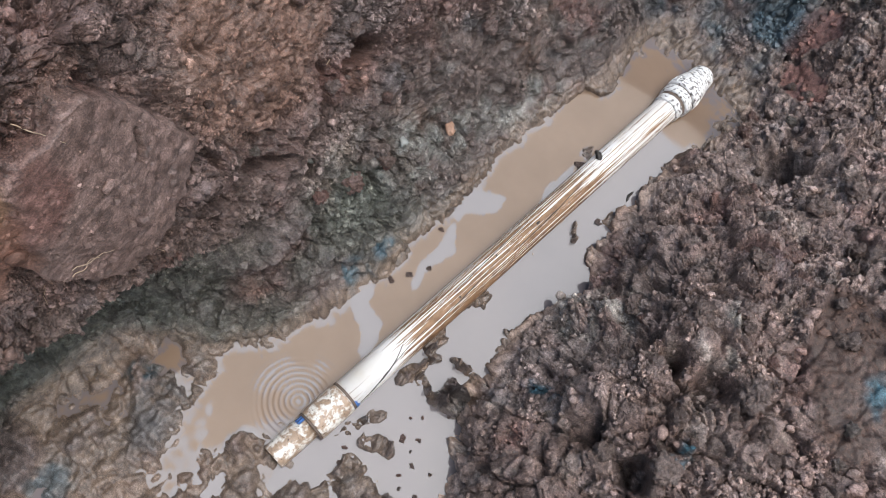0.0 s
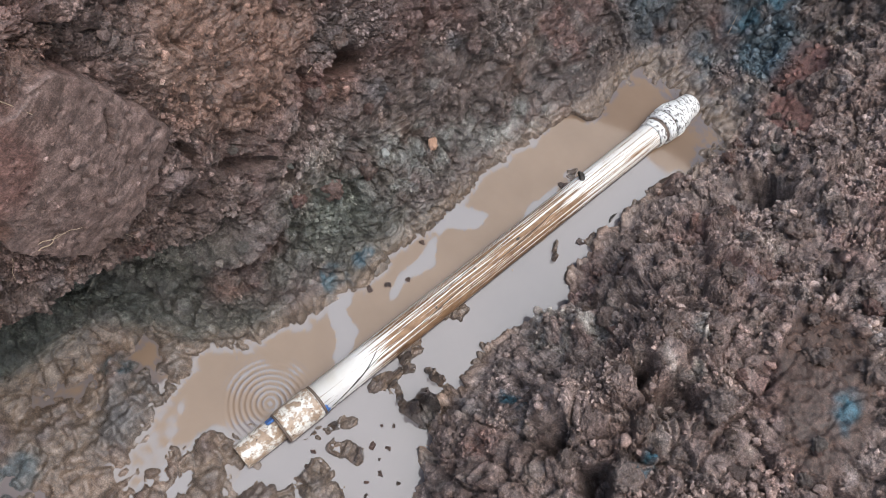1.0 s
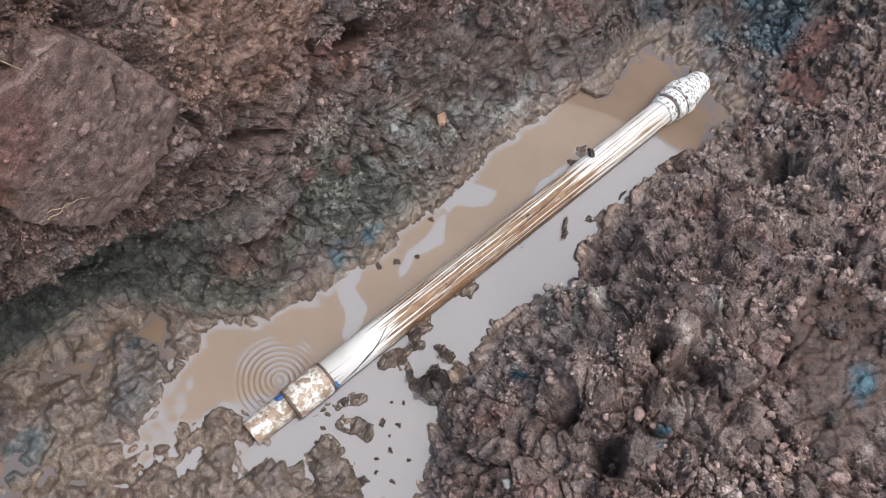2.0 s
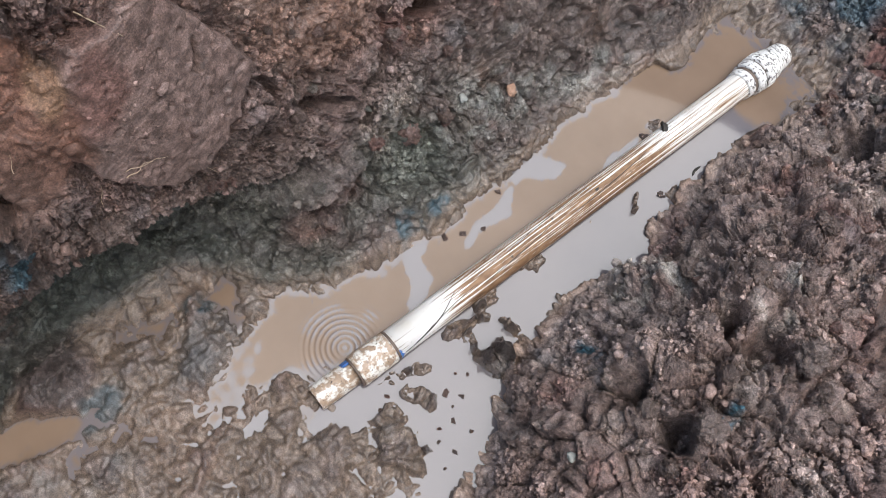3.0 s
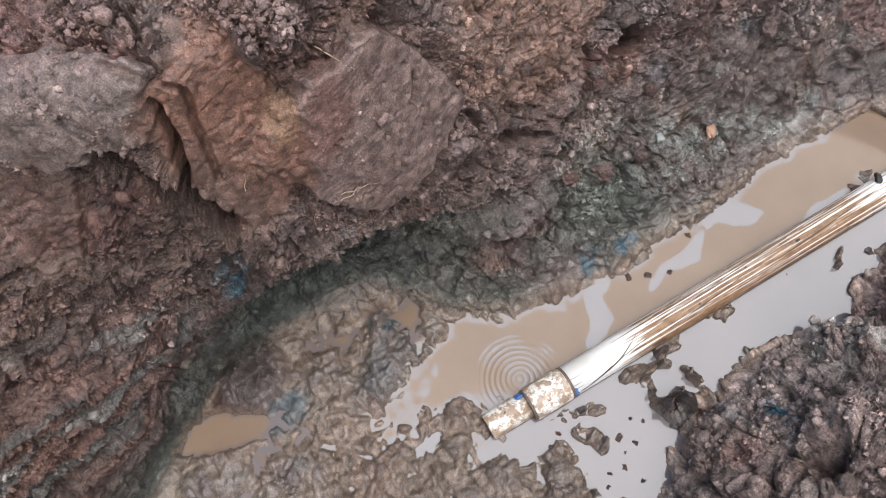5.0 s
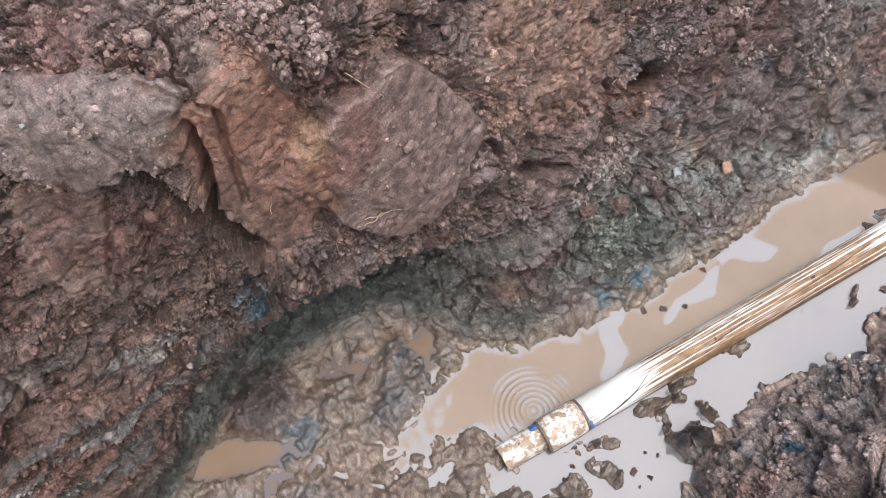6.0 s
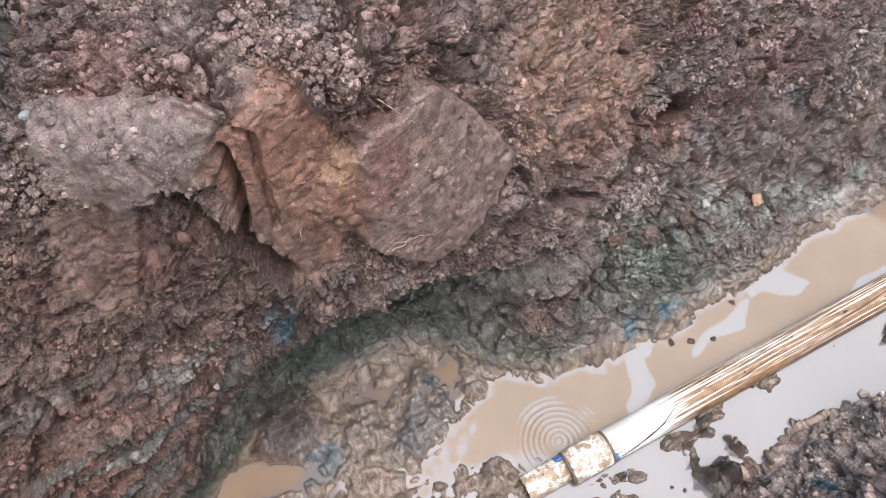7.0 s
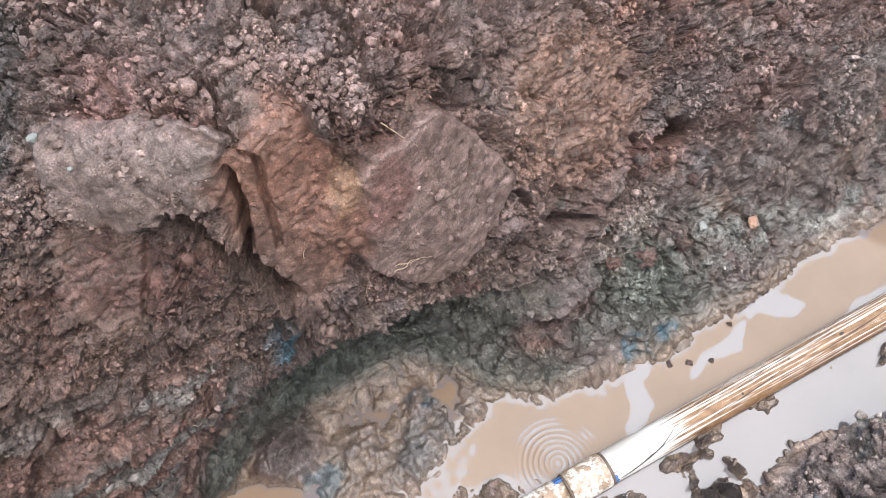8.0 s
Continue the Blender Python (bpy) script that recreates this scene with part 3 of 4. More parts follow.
# the dug face
C = lay(C, np.array((.142, .092, .078)), .85 * np.maximum(FACE1, .6 * RIGHT_CUT))
C = lay(C, np.array((.158, .118, .104)), .7 * FACE2)
C = lay(C, np.array((.26, .175, .15)), .6 * np.maximum(patch(-.30, 3.69, .12, .0, .0, -.06, .9), patch(-.10, 3.45, .07, -.02, .0, -.07, .9)) * smooth(-.3, .3, earth(20, 3, 72)))
C = lay(C, DARK * 1.5, .5 * patch(.70, 3.02, .18, .04, .0, -.10, .7))
C = lay(C, np.array((.165, .078, .052)), .85 * SCRAPE)
C = lay(C, ORANGE * .8, .6 * FLAT3)
# Torn left wall: its shade is put into darker browns and reds.
C = lay(C, np.array((.105, .066, .053)), .85 * TORN)
C = lay(C, ORANGE * .5, .4 * TORN * smooth(-.2, .5, tear))
C = lay(C, RED * .6, .5 * TORN * smooth(.1, .6, earth(6, 3, 50)))
C = lay(C, np.array((.178, .098, .068)), .8 * ORANGE_MUD)
C = lay(C, RED * .75, .6 * np.maximum(patch(-.25, 3.23, .05, .10, .035, -.04, .7), patch(-.70, 3.13, .08, .03, .0, -.1, .7)))
C = lay(C, RED, .45 * patch(-.64, 3.62, .09, .03, .0, -.08, .8))
C = lay(C, RED, .9 * patch(-.14, 2.74, .03, .01, .01, -.05))
C = lay(C, RED * .55, .85 * FAR_CUT)
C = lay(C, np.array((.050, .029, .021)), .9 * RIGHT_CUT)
C = lay(C, np.array((.32, .21, .11)), .25 * patch(-.33, 3.27, .03, .06, .02, -.02, .8))
# blue-black clay
for m in (patch(-.57, 2.83, .03, .09, .035, -.03, .8), patch(-.86, 2.69, .12, .02, .0, -.022, .8), patch(.27, 2.215, .05, .01, .0, -.04, .7), patch(.385, 2.215, .045, .01, .0, -.03, .7),
          spot(-.69, .42, .075, .05, 0, .8), spot(-.34, .485, .04, .03, 0, .8), HEAP_SIDE * spot(.84, -.91, .05, .035, 0, .8), HEAP_SIDE * spot(.40, -.66, .035, .025, 0, .8), HEAP_SIDE * spot(.37, -.32, .03, .025, 0, .8), patch(2.1, 1.95, .09, -.08, -.03, -.08, .6)):
    C = lay(C, BLUEC, m * specks)
C = lay(C, DARK * 1.1, .75 * spot(-.40, .37, .13, .07, 0, .8))
far_end = smooth(1.60, 1.85, X) * smooth(AT[5], AT[6], V) * smooth(AT[10], AT[9], V)
C = lay(C, BLUEC * 1.3 + .02, .75 * far_end * smooth(-.6, .3, earth(8, 3, 54)))
C = lay(C, DARK * 1.2, .75 * patch(-.85, 3.62, .10, .05, -.10, -.25, .4))
C = lay(C, GREY, .45 * HEAP_SIDE * np.maximum(spot(.66, -.31, .10, .07, 0, .9), spot(.72, -.57, .08, .06, 0, .9)) * smooth(-.4, .3, earth(18, 3, 49)))
# brown slurry over the bed
bed_mud = smooth(.075, .02, q[:, 2] + .012 * l4) * smooth(AT[5] - 20, AT[5] + 6, V) * smooth(AT[9], AT[8], V)
C = lay(C, MUD, np.clip(.82 * bed_mud, 0, 1))

low_face = smooth(AT[10] - 20, AT[10], V) * smooth(AT[10] + 60, AT[10] + 20, V) * smooth(.2, -.1, X)
C = lay(C, np.array((.115, .074, .060)), .7 * low_face * smooth(-.6, .2, earth(7, 3, 55)))
# Shade of the low left wall, laid on as a darker brown.
C = lay(C, np.array((.088, .054, .043)), .75 * patch(-.85, 2.75, .42, .14, -.12, -.36, .7))
C = lay(C, BLUEC, .8 * patch(-.57, 2.82, .03, .08, .04, -.05, .8) * specks)
C = lay(C, DARK * 1.2, .7 * spot(-.40, .37, .13, .06, 20, .9) * specks)
for m in (spot(-.69, .42, .075, .05, 20, .8), spot(-.34, .49, .05, .035, 0, .8), patch(.27, 2.215, .05, .01, .0, -.04, .7), patch(.385, 2.215, .045, .01, .0, -.03, .7)):
    C = lay(C, BLUEC * 1.2, .55 * m * specks)
C = lay(C, BROWN * .85, .8 * spot(-.74, .555, .085, .07, 0, .5))
LOW_LEFT = smooth(-.62, -.78, X) * smooth(2.30, 2.40, S) * smooth(3.0, 2.8, S)
strata = streaks(.30, .03, 26, 22)
C = lay(C, np.array((.150, .080, .062)), .75 * LOW_LEFT * smooth(.0, .35, strata))
C = lay(C, np.array((.150, .142, .128)), .65 * LOW_LEFT * smooth(-.05, -.4, strata))
C = lay(C, BROWN, np.clip(outside, 0, 1))
C = C * (0.66 + 0.64 * (0.4 * t4 + 0.6 * t3))[:, None]
C *= np.array((.955, 1.0, 1.01), np.float32) * (.90 + .68 * HEAP_SIDE + .30 * smooth(AT[8] + 10, AT[10], V))[:, None]
C *= 1 + HEAP_SIDE[:, None] * np.array((.05, 0, -.03), np.float32)
z_now = POS[:, 2]
WET = np.clip(0.34 + 0.75 * smooth(.10, .015, z_now) + 0.28 * earth(9, 3, 77) + .2 * ORANGE_MUD, 0, 1)


def sheet(name, pos, nu, nv, material, sharp=None):
    me = bpy.data.meshes.new(name)
    idx = np.arange(nu * nv).reshape(nu, nv)
    quads = np.stack([idx[:-1, :-1], idx[1:, :-1], idx[1:, 1:], idx[:-1, 1:]], -1).reshape(-1, 4)
    me.vertices.add(len(pos))
    me.vertices.foreach_set("co", pos.astype(np.float32).ravel())
    me.loops.add(quads.size)
    me.loops.foreach_set("vertex_index", quads.astype(np.int32).ravel())
    me.polygons.add(len(quads))
    me.polygons.foreach_set("loop_start", np.arange(0, quads.size, 4, dtype=np.int32))
    me.polygons.foreach_set("use_smooth", np.ones(len(quads), dtype=bool) if sharp is None else sharp[quads[:, 0]] < .5)
    me.materials.append(material)
    me.update(calc_edges=True)
    return new(name, me)


GRIT = np.clip((1 - 1.05 * smoothed) * (1 - .95 * smooth(.09, .03, z_now) * smooth(AT[4], AT[5], V) * smooth(AT[10], AT[9], V)), 0, 1)
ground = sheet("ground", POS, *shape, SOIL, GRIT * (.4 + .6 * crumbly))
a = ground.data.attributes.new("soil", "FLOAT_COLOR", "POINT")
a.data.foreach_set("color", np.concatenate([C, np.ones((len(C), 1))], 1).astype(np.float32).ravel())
a = ground.data.attributes.new("wet", "FLOAT", "POINT")
a.data.foreach_set("value", WET.astype(np.float32))
a = ground.data.attributes.new("grit", "FLOAT", "POINT")
a.data.foreach_set("value", GRIT.astype(np.float32))
tagged(ground, "lumpy wet red-brown and green clay of an open dug pit", "ground", kind="structure")

# ---- standing water with rings where drops fall in ----
wx = np.concatenate([np.arange(-1.1, -.3, .012), np.arange(-.3, .06, .004), np.arange(.06, 1.8, .0062)])
wy = np.arange(-0.5, 0.66, 0.0048)
WXX, WYY = np.meshgrid(wx, wy, indexing="ij")


def rings(cx, cy, radius, wave, height):
    r = np.hypot(WXX - cx, WYY - cy)
    return height * np.sin(r / wave * 2 * np.pi) * smooth(radius, radius * .6, r) * smooth(0, .03, r)


wz = rings(-.10, .125, .15, .0155, .0009) * smooth(.05, .07, WYY + .068 * WXX) + rings(1.02, .05, .06, .015, .0001)
flat = np.stack([WXX, WYY, 0 * WXX], -1).reshape(-1, 3)
shift = .035 * np.stack([fbm(flat * 9, 4, s) for s in (91, 92)], -1)
FX, FY = flat[:, 0] + shift[:, 0], flat[:, 1] + shift[:, 1]


def pool(cx, cy, rx, ry, turn):
    c, s = math.cos(radians(turn)), math.sin(radians(turn))
    u, v = ((FX - cx) * c + (FY - cy) * s) / rx, ((FY - cy) * c - (FX - cx) * s) / ry
    return smooth(1.06, .94, np.sqrt(u * u + v * v))


axis_y = .040 - .068 * FX
# Patches where the sky's reflection is put into the water's colour and gloss.
sky_sheen = np.maximum.reduce([smooth(axis_y - .01, axis_y - .02, FY) * smooth(1.44, 1.40, FX), pool(.50, .155, .13, .03, 10), pool(.215, .15, .10, .032, 34), pool(.74, .16, .10, .035, -5),
                          pool(.98, .03, .11, .03, -8), pool(-.5, .15, .3, .05, 0)])
ring_r = np.hypot(flat[:, 0] + .10, flat[:, 1] - .125)
depth = np.empty(WXX.shape)
PG = POS.reshape(*shape, 3)
for k_, x_ in enumerate(wx):
    col_ = PG[int(np.abs(xs - x_).argmin()), STARTS[4]:STARTS[9]]
    depth[k_] = np.interp(wy, np.maximum.accumulate(col_[:, 1]), col_[:, 2])
# The same sheen where the water is shallow.
sky_sheen = np.maximum(sky_sheen, .8 * smooth(-.016, -.006, depth.ravel() + .12 * shift[:, 0]))
# Sky reflected by the ripple rings, put in as bluer, glossier arcs.
sky_sheen = np.maximum(sky_sheen, 1.0 * smooth(-.1, .5, np.sin(ring_r / .0155 * 2 * np.pi)) * smooth(.15, .12, ring_r) * smooth(-.3, .2, fbm(flat * 14, 2, 93)) * (flat[:, 1] > .04))
water = sheet("water", np.stack([WXX, WYY, wz], -1).reshape(-1, 3), *WXX.shape, WATER)
a = water.data.attributes.new("sky_sheen", "FLOAT", "POINT")
a.data.foreach_set("value", sky_sheen.astype(np.float32))
tagged(water, "still brown muddy water puddle reflecting a pale sky", "water", kind="structure")


# ---- the pipe ----
def lathe(profile, segments=48, squash=1.0):
    """A tube of the (x, radius) profile round the x axis."""
    bm = bmesh.new()
    loops = []
    for x, r in profile:
        loops.append([bm.verts.new((x, r * math.cos(2 * math.pi * k / segments), squash * r * math.sin(2 * math.pi * k / segments))) for k in range(segments)])
    for a, b in zip(loops, loops[1:]):
        for k in range(segments):
            bm.faces.new((a[k], b[k], b[(k + 1) % segments], a[(k + 1) % segments]))
    bmesh.ops.recalc_face_normals(bm, faces=bm.faces)
    return bm




def stand(x, s):
    """The place on the finished ground at x metres along and s metres across the sheet, and the way up from it."""
    i = int(np.abs(xs - x).argmin()) * shape[1] + int(np.abs(S[:shape[1]] - s).argmin())
    return Vector(POS[i]), Vector(N.reshape(-1, 3)[i])


def fibre(bm, points, radius, sides=5):
    """A thin bent stalk through the points."""
    last = None
    for k, p in enumerate(points):
        d = (points[min(k + 1, len(points) - 1)] - points[max(k - 1, 0)]).normalized()
        side = d.orthogonal().normalized()
        r = radius * (1 - .6 * k / len(points))
        ring = [bm.verts.new(p + r * (math.cos(a) * side + math.sin(a) * d.cross(side))) for a in [2 * math.pi * j / sides for j in range(sides)]]
        if last:
            for j in range(sides):
                bm.faces.new((last[j], last[(j + 1) % sides], ring[(j + 1) % sides], ring[j]))
        last = ring


def rugged(level, seed, amount, flat=1.0):
    """An uneven lump of about radius 1."""
    bm = bmesh.new()
    bmesh.ops.create_icosphere(bm, subdivisions=level, radius=1)
    v = np.array([tuple(w.co) for w in bm.verts])
    d = 1 + amount * (.8 * fbm(v * 1.1 + seed * 3.7, 2, seed) + .7 * chunks(v * 1.9 + seed, seed + 9)[0] + .3 * chunks(v * 4.5 + seed, seed + 12)[0] + .7 * np.abs(fbm(v * 2.6 + seed, 4, seed + 5, .62)) + .35 * lumps(v * 2.2 + seed, seed)[0] - .5)
    for w, p, k in zip(bm.verts, v, d):
        w.co = (p[0] * k, p[1] * k, p[2] * k * flat)
    return bm


# ---- the pipe ----
def mark(t):
    return .040 - .068 * t


pipe = new("pipe")
pipe.matrix_world = pose(0, .040, .022, 0, 0, -3.9)
tagged(pipe, "mud-streaked white plastic water pipe lying half sunk in a puddle", "pipe")
part("tube", lathe([(-.02, .040), (-.02, .046), (.3, .0465), (.8, .046), (1.2, .0462), (1.53, .046)], 64), PVC, pipe)
SPLASH = splashed_material()
part("socket", lathe([(-.006, .040), (-.006, .0488), (-.012, .0495), (-.114, .0495), (-.122, .0488), (-.122, .040)], 64), SPLASH, pipe, "white pipe socket splashed with brown mud")
bm = lathe([(-.11, .034), (-.11, .039), (-.25, .038), (-.256, .037), (-.256, .033), (-.12, .033)], 64)
bmesh.ops.translate(bm, verts=bm.verts, vec=(0, .006, -.006))
part("stub", bm, SPLASH, pipe, "cut white pipe end sunk in mud")
part("joint_ring", lathe([(-.122, .036), (-.1225, .0470), (-.1285, .0470), (-.129, .036)], 64), GAP, pipe, "dirt-filled joint behind the socket")


def arc_band(x0, x1, r, a0, a1, thick=.0012):
    """A thin band round a part of the pipe, from angle a0 to a1 in degrees."""
    bm = bmesh.new()
    n = 14
    grid = []
    for k in range(n + 1):
        a = radians(a0 + (a1 - a0) * k / n)
        c, s = math.cos(a), math.sin(a)
        wave = .003 * math.sin(5.0 * k / n * math.pi)
        grid.append([bm.verts.new((x, rr * c, rr * s)) for x, rr in ((x0 + wave, r - .001), (x0 + wave, r + thick), (x1 - wave, r + thick), (x1 - wave, r - .001))])
    for a, b in zip(grid, grid[1:]):
        for j in range(4):
            bm.faces.new((a[j], b[j], b[(j + 1) % 4], a[(j + 1) % 4]))
    bm.faces.new(grid[0])
    bm.faces.new(grid[-1][::-1])
    bmesh.ops.recalc_face_normals(bm, faces=bm.faces)
    return bm


part("joint_ring", lathe([(-.004, .046), (-.004, .0475), (.0, .0480), (.004, .0475), (.004, .046)], 64), GAP, pipe, "dirt-filled joint at the socket mouth")
part("glue_mark", arc_band(-.003, .012, .0462, 140, 205), BLUE, pipe, "smeared blue primer")
part("glue_mark", arc_band(-.003, .008, .0462, 130, 142), BLUE, pipe, "smeared blue primer")
part("glue_mark", arc_band(-.150, -.122, .0428, 18, 55), BLUE, pipe, "smeared blue primer")
def smear(x0, a0, x1, a1, width, bend):
    """A thin raised line of mud that winds round the pipe from (x0, angle a0) to (x1, a1)."""
    bm = bmesh.new()
    last = None
    for k in range(17):
        f = k / 16
        x, a = x0 + (x1 - x0) * f, radians(a0 + (a1 - a0) * f + bend * math.sin(math.pi * f))
        w = width * (.25 + .75 * math.sin(math.pi * min(1, f * .9 + .08))) / .046
        row = [bm.verts.new((x, r * math.cos(b), r * math.sin(b))) for r, b in ((.0455, a - w), (.0472, a - .5 * w), (.0472, a + .5 * w), (.0455, a + w))]
        if last:
            for j in range(3):
                bm.faces.new((last[j], last[j + 1], row[j + 1], row[j]))
        last = row
    bmesh.ops.recalc_face_normals(bm, faces=bm.faces)
    return bm


for x0, a0, x1, a1, w_, bend in ((.06, 150, .235, 78, .0026, 14), (.02, 158, .13, 128, .0020, 6), (.10, 140, .30, 105, .0016, -6), (.32, 120, .62, 92, .0018, 5), (.45, 75, .78, 60, .0016, -4), (.70, 110, 1.02, 88, .0016, 4)):
    part("mud_smear", smear(x0, a0, x1, a1, w_, bend), DARK_MUD, pipe, "dark smear of mud")
coupling = part("coupling", lathe([(1.485, .046), (1.485, .0505), (1.492, .052), (1.512, .053), (1.514, .0535)], 48), SPECKLED, pipe, "white end coupling spattered with mud")
part("groove_ring", lathe([(1.514, .046), (1.514, .0525), (1.528, .0525), (1.528, .046)], 48), GAP, coupling, "dark muddy groove")
part("collar", lathe([(1.528, .048), (1.528, .058), (1.534, .0605), (1.556, .0615), (1.562, .060), (1.562, .050)], 48), SPECKLED, coupling)
part("groove_ring", lathe([(1.562, .046), (1.562, .055), (1.570, .055), (1.570, .046)], 48), GAP, coupling, "dark muddy groove")
part("nut", lathe([(1.570, .050), (1.570, .061), (1.576, .063), (1.612, .0625), (1.622, .060), (1.640, .056), (1.652, .0535), (1.652, .045)], 48), SPECKLED, coupling)
part("plug", lathe([(1.645, .050), (1.66, .0475), (1.69, .0465), (1.712, .043), (1.722, .036), (1.728, .022), (1.730, .0)], 40), SPECKLED, coupling, "tapered white plug end with ragged mud")
for k in range(18):
    a = 2 * math.pi * k / 18
    bm = bmesh.new()
    bmesh.ops.create_cube(bm, size=1, matrix=Matrix.Translation((1.595, .0625 * math.cos(a), .0625 * math.sin(a))) @ Matrix.Rotation(a, 4, "X") @ Matrix.Diagonal((.036, .004, .006, 1)))
    bmesh.ops.bevel(bm, geom=bm.edges[:], offset=.0012, segments=1, affect="EDGES")
    part("rib", bm, SPECKLED, coupling, shade=False)

black_lump = part("mud_lump", rugged(3, 3, .55, .7), DARK_MUD)
black_lump.matrix_world = pose(1.135, -.008, .058, 20, 0, 30) @ Matrix.Diagonal((.019, .015, .014, 1))
tagged(black_lump, "lump of black mud stuck on the white pipe", "mud lump")
for k, (x, sz) in enumerate(((.80, .005), (.62, .003), (.44, .003), (.30, .003))):
    b_ = part("mud_speck", rugged(2, 20 + k, .5, .6), DARK_MUD)
    b_.matrix_world = pose(x, mark(x) + .012 * math.sin(k * 2.1), .067, 0, 0, 40 * k) @ Matrix.Diagonal((sz * 1.5, sz, sz, 1))
    tagged(b_, "small dark crumb of mud on the white pipe", "mud lump", "mud specks on the pipe")

# ---- crumbs of soil strewn over the heap and the faces ----
def icosa(level):
    bm = bmesh.new()
    bmesh.ops.create_icosphere(bm, subdivisions=level, radius=1)
    v = np.array([tuple(w.co) for w in bm.verts])
    f = np.array([[w.index for w in p.verts] for p in bm.faces])
    bm.free()
    return v, f


def crumbs(name, count, level, low, high, weight, label, rng):
    """Many small lumps in one mesh, resting on the ground where weight is high."""
    tv, tf = icosa(level) if level else (np.array([(1., 0, 0), (-1, 0, 0), (0, 1, 0), (0, -1, 0), (0, 0, 1), (0, 0, -1)]),
                                         np.array([(0, 2, 4), (2, 1, 4), (1, 3, 4), (3, 0, 4), (2, 0, 5), (1, 2, 5), (3, 1, 5), (0, 3, 5)]))
    pick = rng.choice(len(POS), count, p=weight / weight.sum())
    size = low + (high - low) * rng.random(count) ** 2.2
    r = rng.normal(size=(count, 3, 3))
    rot, _ = np.linalg.qr(r)
    shape_ = 1 + .8 * (rng.random((count, len(tv), 1)) - .5)
    v = tv[None] * shape_ * size[:, None, None] * (0.65 + .7 * rng.random((count, 1, 3)))
    v = np.einsum("nij,nkj->nki", rot, v) + POS[pick][:, None] + (NOW[pick] * (.25 * size)[:, None])[:, None]
    f = (tf[None] + (np.arange(count) * len(tv))[:, None, None]).reshape(-1, 3)
    me = bpy.data.meshes.new(name)
    me.vertices.add(count * len(tv))
    me.vertices.foreach_set("co", v.astype(np.float32).ravel())
    me.loops.add(f.size)
    me.loops.foreach_set("vertex_index", f.astype(np.int32).ravel())
    me.polygons.add(len(f))
    me.polygons.foreach_set("loop_start", np.arange(0, f.size, 3, dtype=np.int32))
    me.polygons.foreach_set("use_smooth", np.full(len(f), level > 1))
    me.materials.append(SOIL)
    me.update(calc_edges=True)
    tone = (.85 + .75 * rng.random(count))[:, None]
    col = np.repeat(np.concatenate([C[pick] * tone, np.ones((count, 1))], 1), len(tv), 0)
    a = me.attributes.new("soil", "FLOAT_COLOR", "POINT")
    a.data.foreach_set("color", col.astype(np.float32).ravel())
    a = me.attributes.new("wet", "FLOAT", "POINT")
    a.data.foreach_set("value", np.repeat(WET[pick], len(tv)).astype(np.float32))
    return tagged(new(name, me), label, "soil crumbs", kind="stuff")


rng = np.random.default_rng(5)
NOW = N.reshape(-1, 3)
near = smooth(-1.7, -1.4, X) * smooth(2.4, 2.2, X) * smooth(AT[2], AT[2] + 20, V) * smooth(AT[12] + 25, AT[12], V)
dry = near * smooth(.03, .07, POS[:, 2]) * (1 - .93 * np.clip(FACE1 + .35 * FACE2 + .75 * SCRAPE + .8 * RIGHT_CUT + .5 * TORN + .7 * ORANGE_MUD, 0, 1))
dry = dry * (.15 + smooth(-.2, .5, earth(5, 3, 88)))
patchy = dry * smooth(-.05, .45, earth(9, 3, 89))
crumbs("soil_grit", 42000, 0, .0018, .0055, patchy * (1 + smooth(AT[9], AT[10], V)), "fine damp grit of crumbled soil on the pit faces", rng)
crumbs("soil_crumbs", 18000, 1, .0025, .009, patchy, "small damp crumbs of red-brown soil strewn on the pit", rng)
crumbs("soil_lumps", 1200, 2, .005, .016, dry * smooth(AT[8], AT[5], V) + .45 * dry, "loose damp lumps of clay soil lying on the pit", rng)

# ---- single lumps that can be told apart ----
LUMPS = [rugged(4, 40 + k, .42, .8) for k in range(7)]
LUMP_MESH = []
for bm in LUMPS:
    me = bpy.data.meshes.new("clod")
    bm.to_mesh(me)
    bm.free()
    me.materials.append(LUMP)
    me.polygons.foreach_set("use_smooth", [True] * len(me.polygons))
    LUMP_MESH.append(me)


def clod(x, s, size, k, group, label, sink=.25):
    p, n = stand(x, s)
    ob = new("clod", LUMP_MESH[k % 7])
    turn = Euler((rnd.uniform(-.5, .5), rnd.uniform(-.5, .5), rnd.uniform(0, 6.3))).to_matrix().to_4x4()
    w = [size * rnd.uniform(.8, 1.2) for _ in range(3)]
    ob.matrix_world = Matrix.Translation(p + n * size * (.5 - sink)) @ turn @ Matrix.Diagonal((*w, 1))
    return tagged(ob, label, "clod", group)


rnd = random.Random(8)
HEAP, WALLG = "clods on the spoil heap", "clods on the dug face"
for x, s, size, k in ((.53, 1.10, .062, 0), (.95, 1.18, .045, 1), (.80, .98, .05, 2), (1.19, .93, .05, 0), (.40, 1.24, .045, 1), (1.62, 1.24, .045, 2), (.26, 1.05, .045, 0), (1.35, 1.05, .05, 1),
                      (.70, 1.24, .04, 2), (.62, .85, .06, 0), (1.05, 1.30, .035, 1), (.35, .90, .05, 2), (1.48, .92, .05, 0), (1.75, 1.15, .045, 1)):
    clod(x, s, .62 * size, k, HEAP, "large damp clod of red-brown clay on the spoil heap")
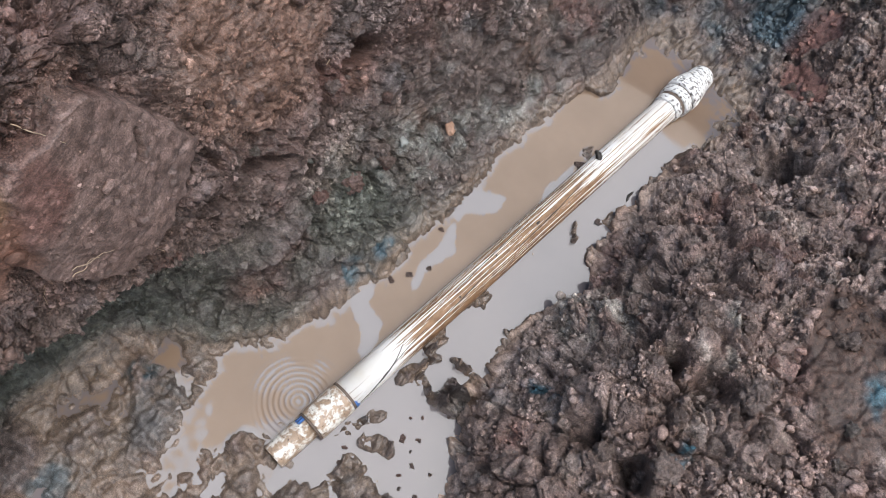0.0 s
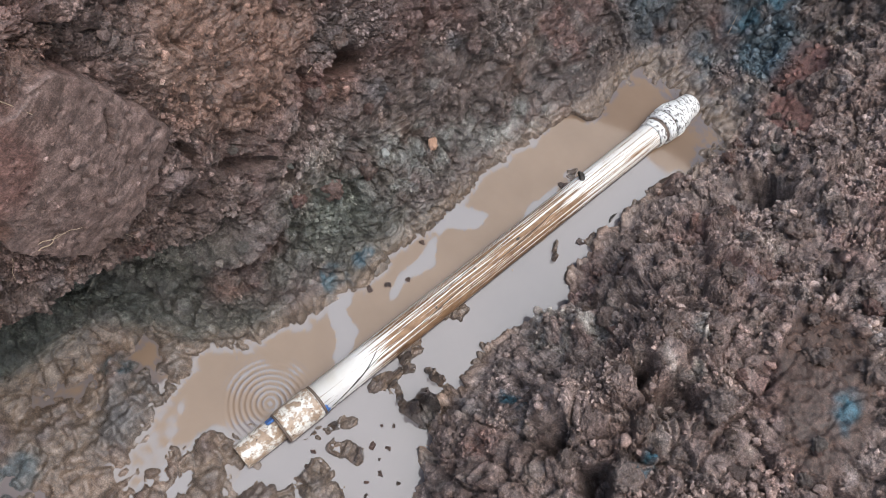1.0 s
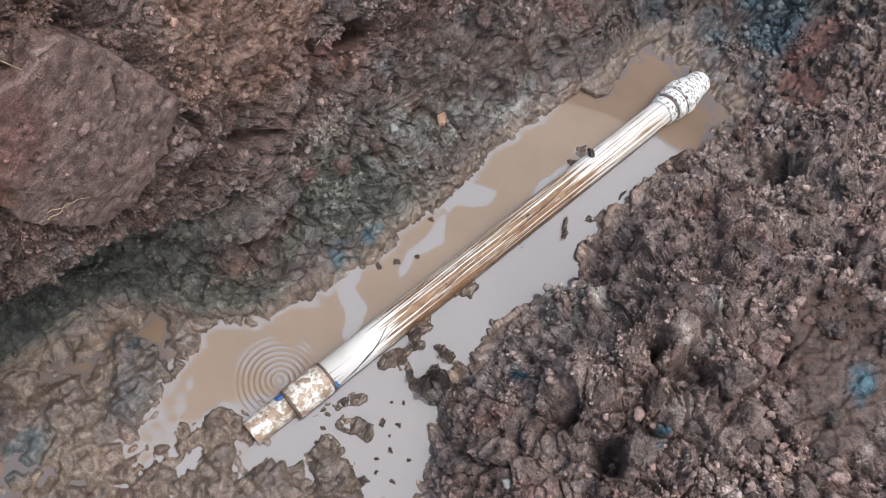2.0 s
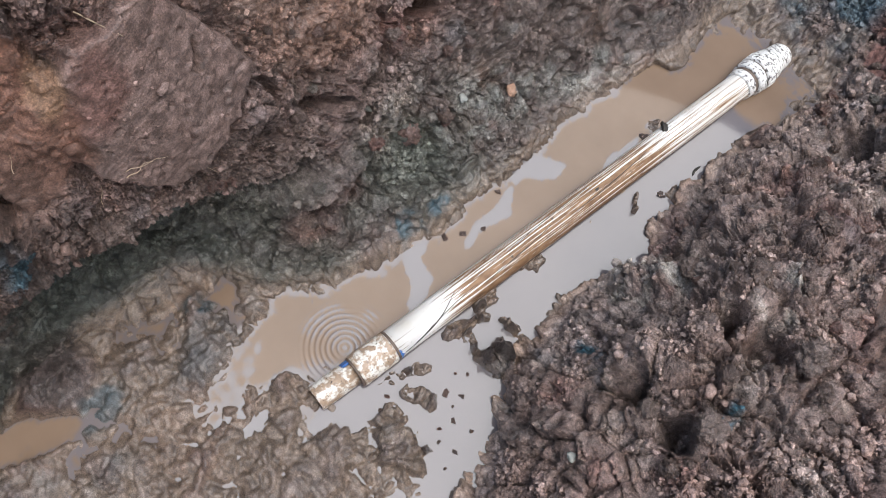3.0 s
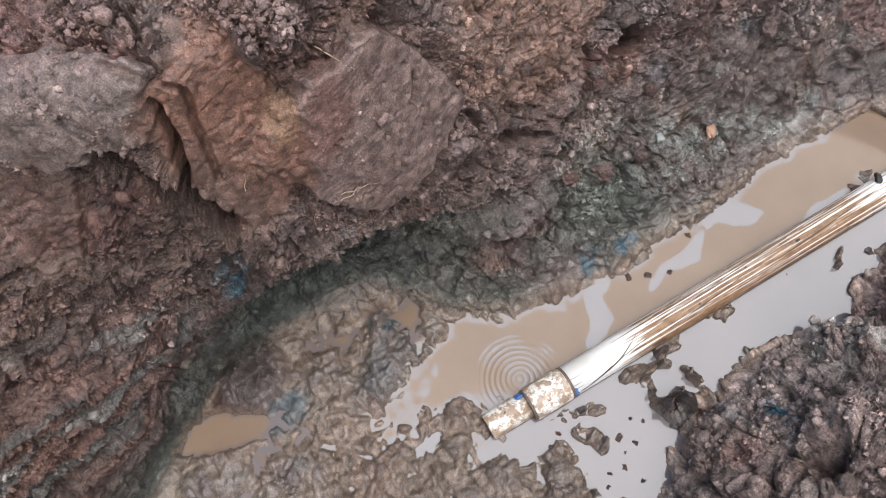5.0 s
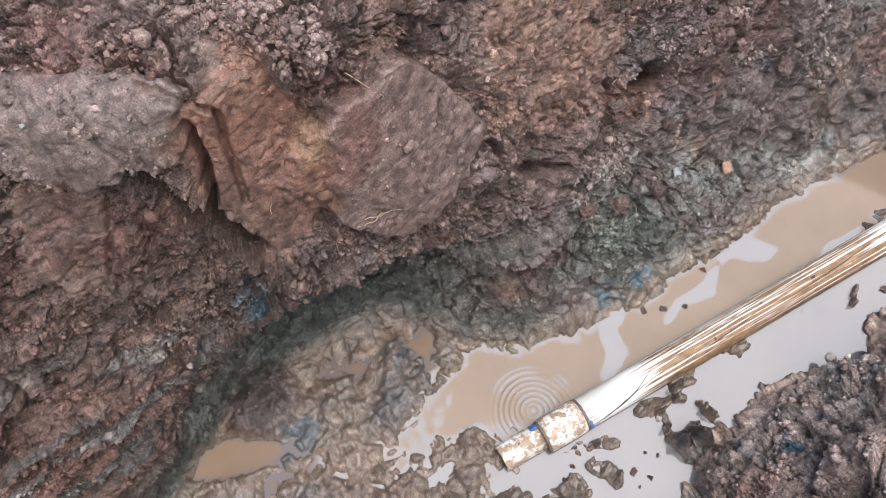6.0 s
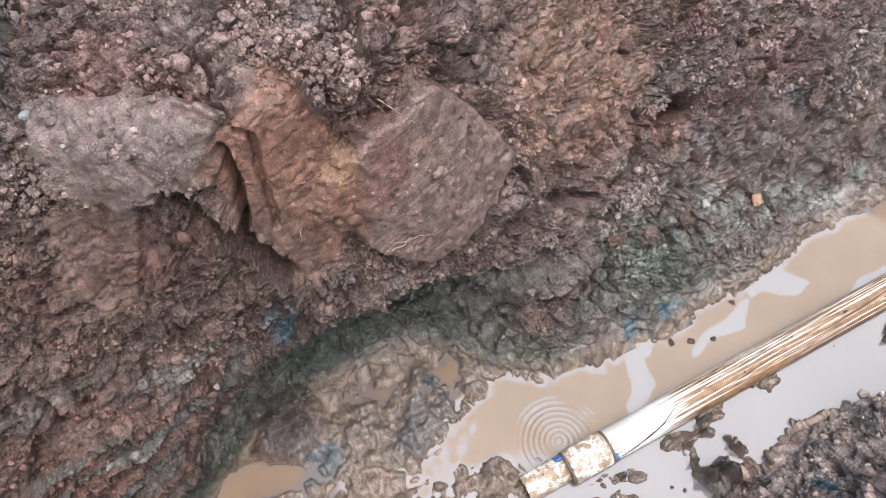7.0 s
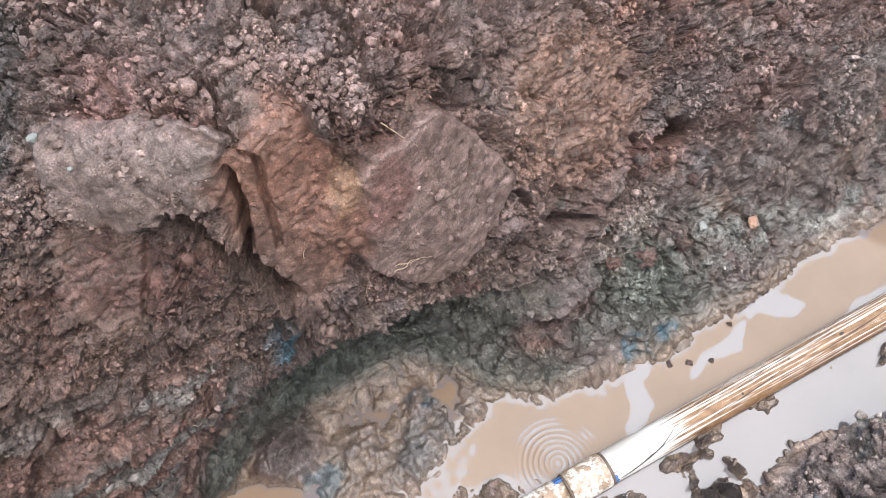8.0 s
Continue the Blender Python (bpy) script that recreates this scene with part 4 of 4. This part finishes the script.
for _ in range(120):
    clod(rnd.uniform(.05, 2.2), rnd.uniform(.55, 1.40), .010 + .026 * rnd.random() ** 2, rnd.randrange(7), HEAP, "damp clod of red-brown clay on the spoil heap")
for _ in range(70):
    clod(rnd.uniform(.05, 1.9), rnd.uniform(2.42, 3.3), .008 + .024 * rnd.random() ** 2, rnd.randrange(7), WALLG, "damp clod of clay stuck in the dug face")
for _ in range(40):
    clod(rnd.uniform(-1.2, -.65), rnd.uniform(3.52, 3.75), .008 + .018 * rnd.random() ** 2, rnd.randrange(7), "clods on the pit rim", "loose grey-brown clod on the rim of the pit")

# ---- stones, stalks and a leaf ----
for x, s, size, mat, label in ((.775, 2.43, (.026, .017, .014), RUST, "orange and white broken stone in grey clay"), (.352, 2.69, (.015, .013, .012), CHALK, "pale grey stone in the dug face"),
                               (-.774, 3.525, (.010, .009, .008), CHALK, "small white pebble on the pit rim"), (-.735, 3.47, (.006, .005, .005), CHALK, "small white pebble on the pit rim"),
                               (.62, 2.50, (.016, .012, .010), CHALK, "pale grey stone in the dug face"), (.10, 1.12, (.012, .016, .010), CHALK, "pale grey stone on the spoil heap")):
    p, n = stand(x, s)
    st = part("stone", rugged(3, int(abs(x) * 100), .4, .8), mat)
    st.matrix_world = Matrix.Translation(p + n * size[2] * .4) @ pose(0, 0, 0, 20, 10, 50) @ Matrix.Diagonal((*size, 1))
    tagged(st, label, "stone")
for x, s, dx, ds, thick, name, label in ((-.205, 3.40, .035, -.07, .0016, "twig", "pale dry twig stuck in the dug face"), (-.30, 2.98, .06, .02, .0012, "root", "pale bent root in the cut clay"),
                                (-.34, 2.94, -.03, -.06, .0012, "root", "pale bent root in the cut clay"), (-.29, 3.0, .08, -.012, .001, "root", "pale bent root in the cut clay"),
                                (-.07, 3.40, .02, .05, .001, "root", "thin brown root hanging from the face"), (.50, 2.93, .06, .03, .0012, "root", "thin brown root across a hollow"),
                                (.47, 2.84, .01, .06, .001, "root", "thin brown root across a hollow"), (-.86, 2.75, .04, -.02, .001, "root", "thin brown root in the torn clay"),
                                (-.74, 2.62, .03, -.03, .0009, "root", "thin brown root in the torn clay"), (-.62, 2.86, .03, .03, .0009, "root", "thin brown root in the torn clay"),
                                (.30, 1.25, .035, -.02, .001, "straw", "short pale straw on the spoil heap"), (-.46, 3.10, .02, .05, .0009, "root", "thin brown root in the torn clay"),
                                (1.98, 2.02, .06, .05, .0014, "root", "dark root in blue-grey clay"), (-.15, 2.86, .03, -.05, .0009, "root", "thin brown root in the torn clay")):
    a_, n = stand(x, s)
    pts = []
    for k in range(9):
        p, n = stand(x + dx * k / 8, s + ds * k / 8)
        pts.append(a_.lerp(stand(x + dx, s + ds)[0], k / 8) * .7 + p * .3 + n * (.006 + .004 * math.sin(k * 1.3 + x * 9)))
    bm = bmesh.new()
    fibre(bm, pts, thick)
    tagged(part(name, bm, STRAW), label, name)
bm = bmesh.new()
leaf_pts = [(-.022, 0), (-.012, .006), (.004, .008), (.018, .003), (.026, -.004), (.012, -.003), (-.004, .0), (-.014, -.002)]
lo = [bm.verts.new((x, y, .0)) for x, y in leaf_pts]
hi = [bm.verts.new((x, y, .0016 + .002 * abs(x) / .02)) for x, y in leaf_pts]
bm.faces.new(lo[::-1])
bm.faces.new(hi)
for k in range(8):
    bm.faces.new((lo[k], lo[(k + 1) % 8], hi[(k + 1) % 8], hi[k]))
leaf = part("leaf", bm, DARK_MUD)
leaf.matrix_world = pose(1.14, -.176, .001, 0, 0, 10)
tagged(leaf, "dark rotten leaf floating on the puddle", "leaf")
for k, (x, y, r) in enumerate(((.035, -.165, .010), (-.005, -.235, .008), (.06, -.20, .006), (.012, -.29, .005), (-.075, -.25, .006), (.115, -.165, .006), (-.05, -.225, .005), (.09, -.14, .005), (.02, -.205, .004), (.985, -.155, .012), (.40, .16, .010), (.46, .13, .008), (.35, .19, .009), (.58, .19, .008), (1.10, .022, .013), (-.11, -.315, .005), (-.06, -.30, .007), (-.10, -.06, .007), (-.14, -.075, .005), (.25, -.175, .008))):
    m_ = part("mud_bit", rugged(2, 60 + k, .6, .5), LUMP)
    m_.matrix_world = pose(x, y, .001, 0, 0, 50 * k) @ Matrix.Diagonal((r * 1.3, r * .9, r, 1))
    tagged(m_, "small wet bit of mud rising from the puddle", "mud lump", "mud bits in the puddle")
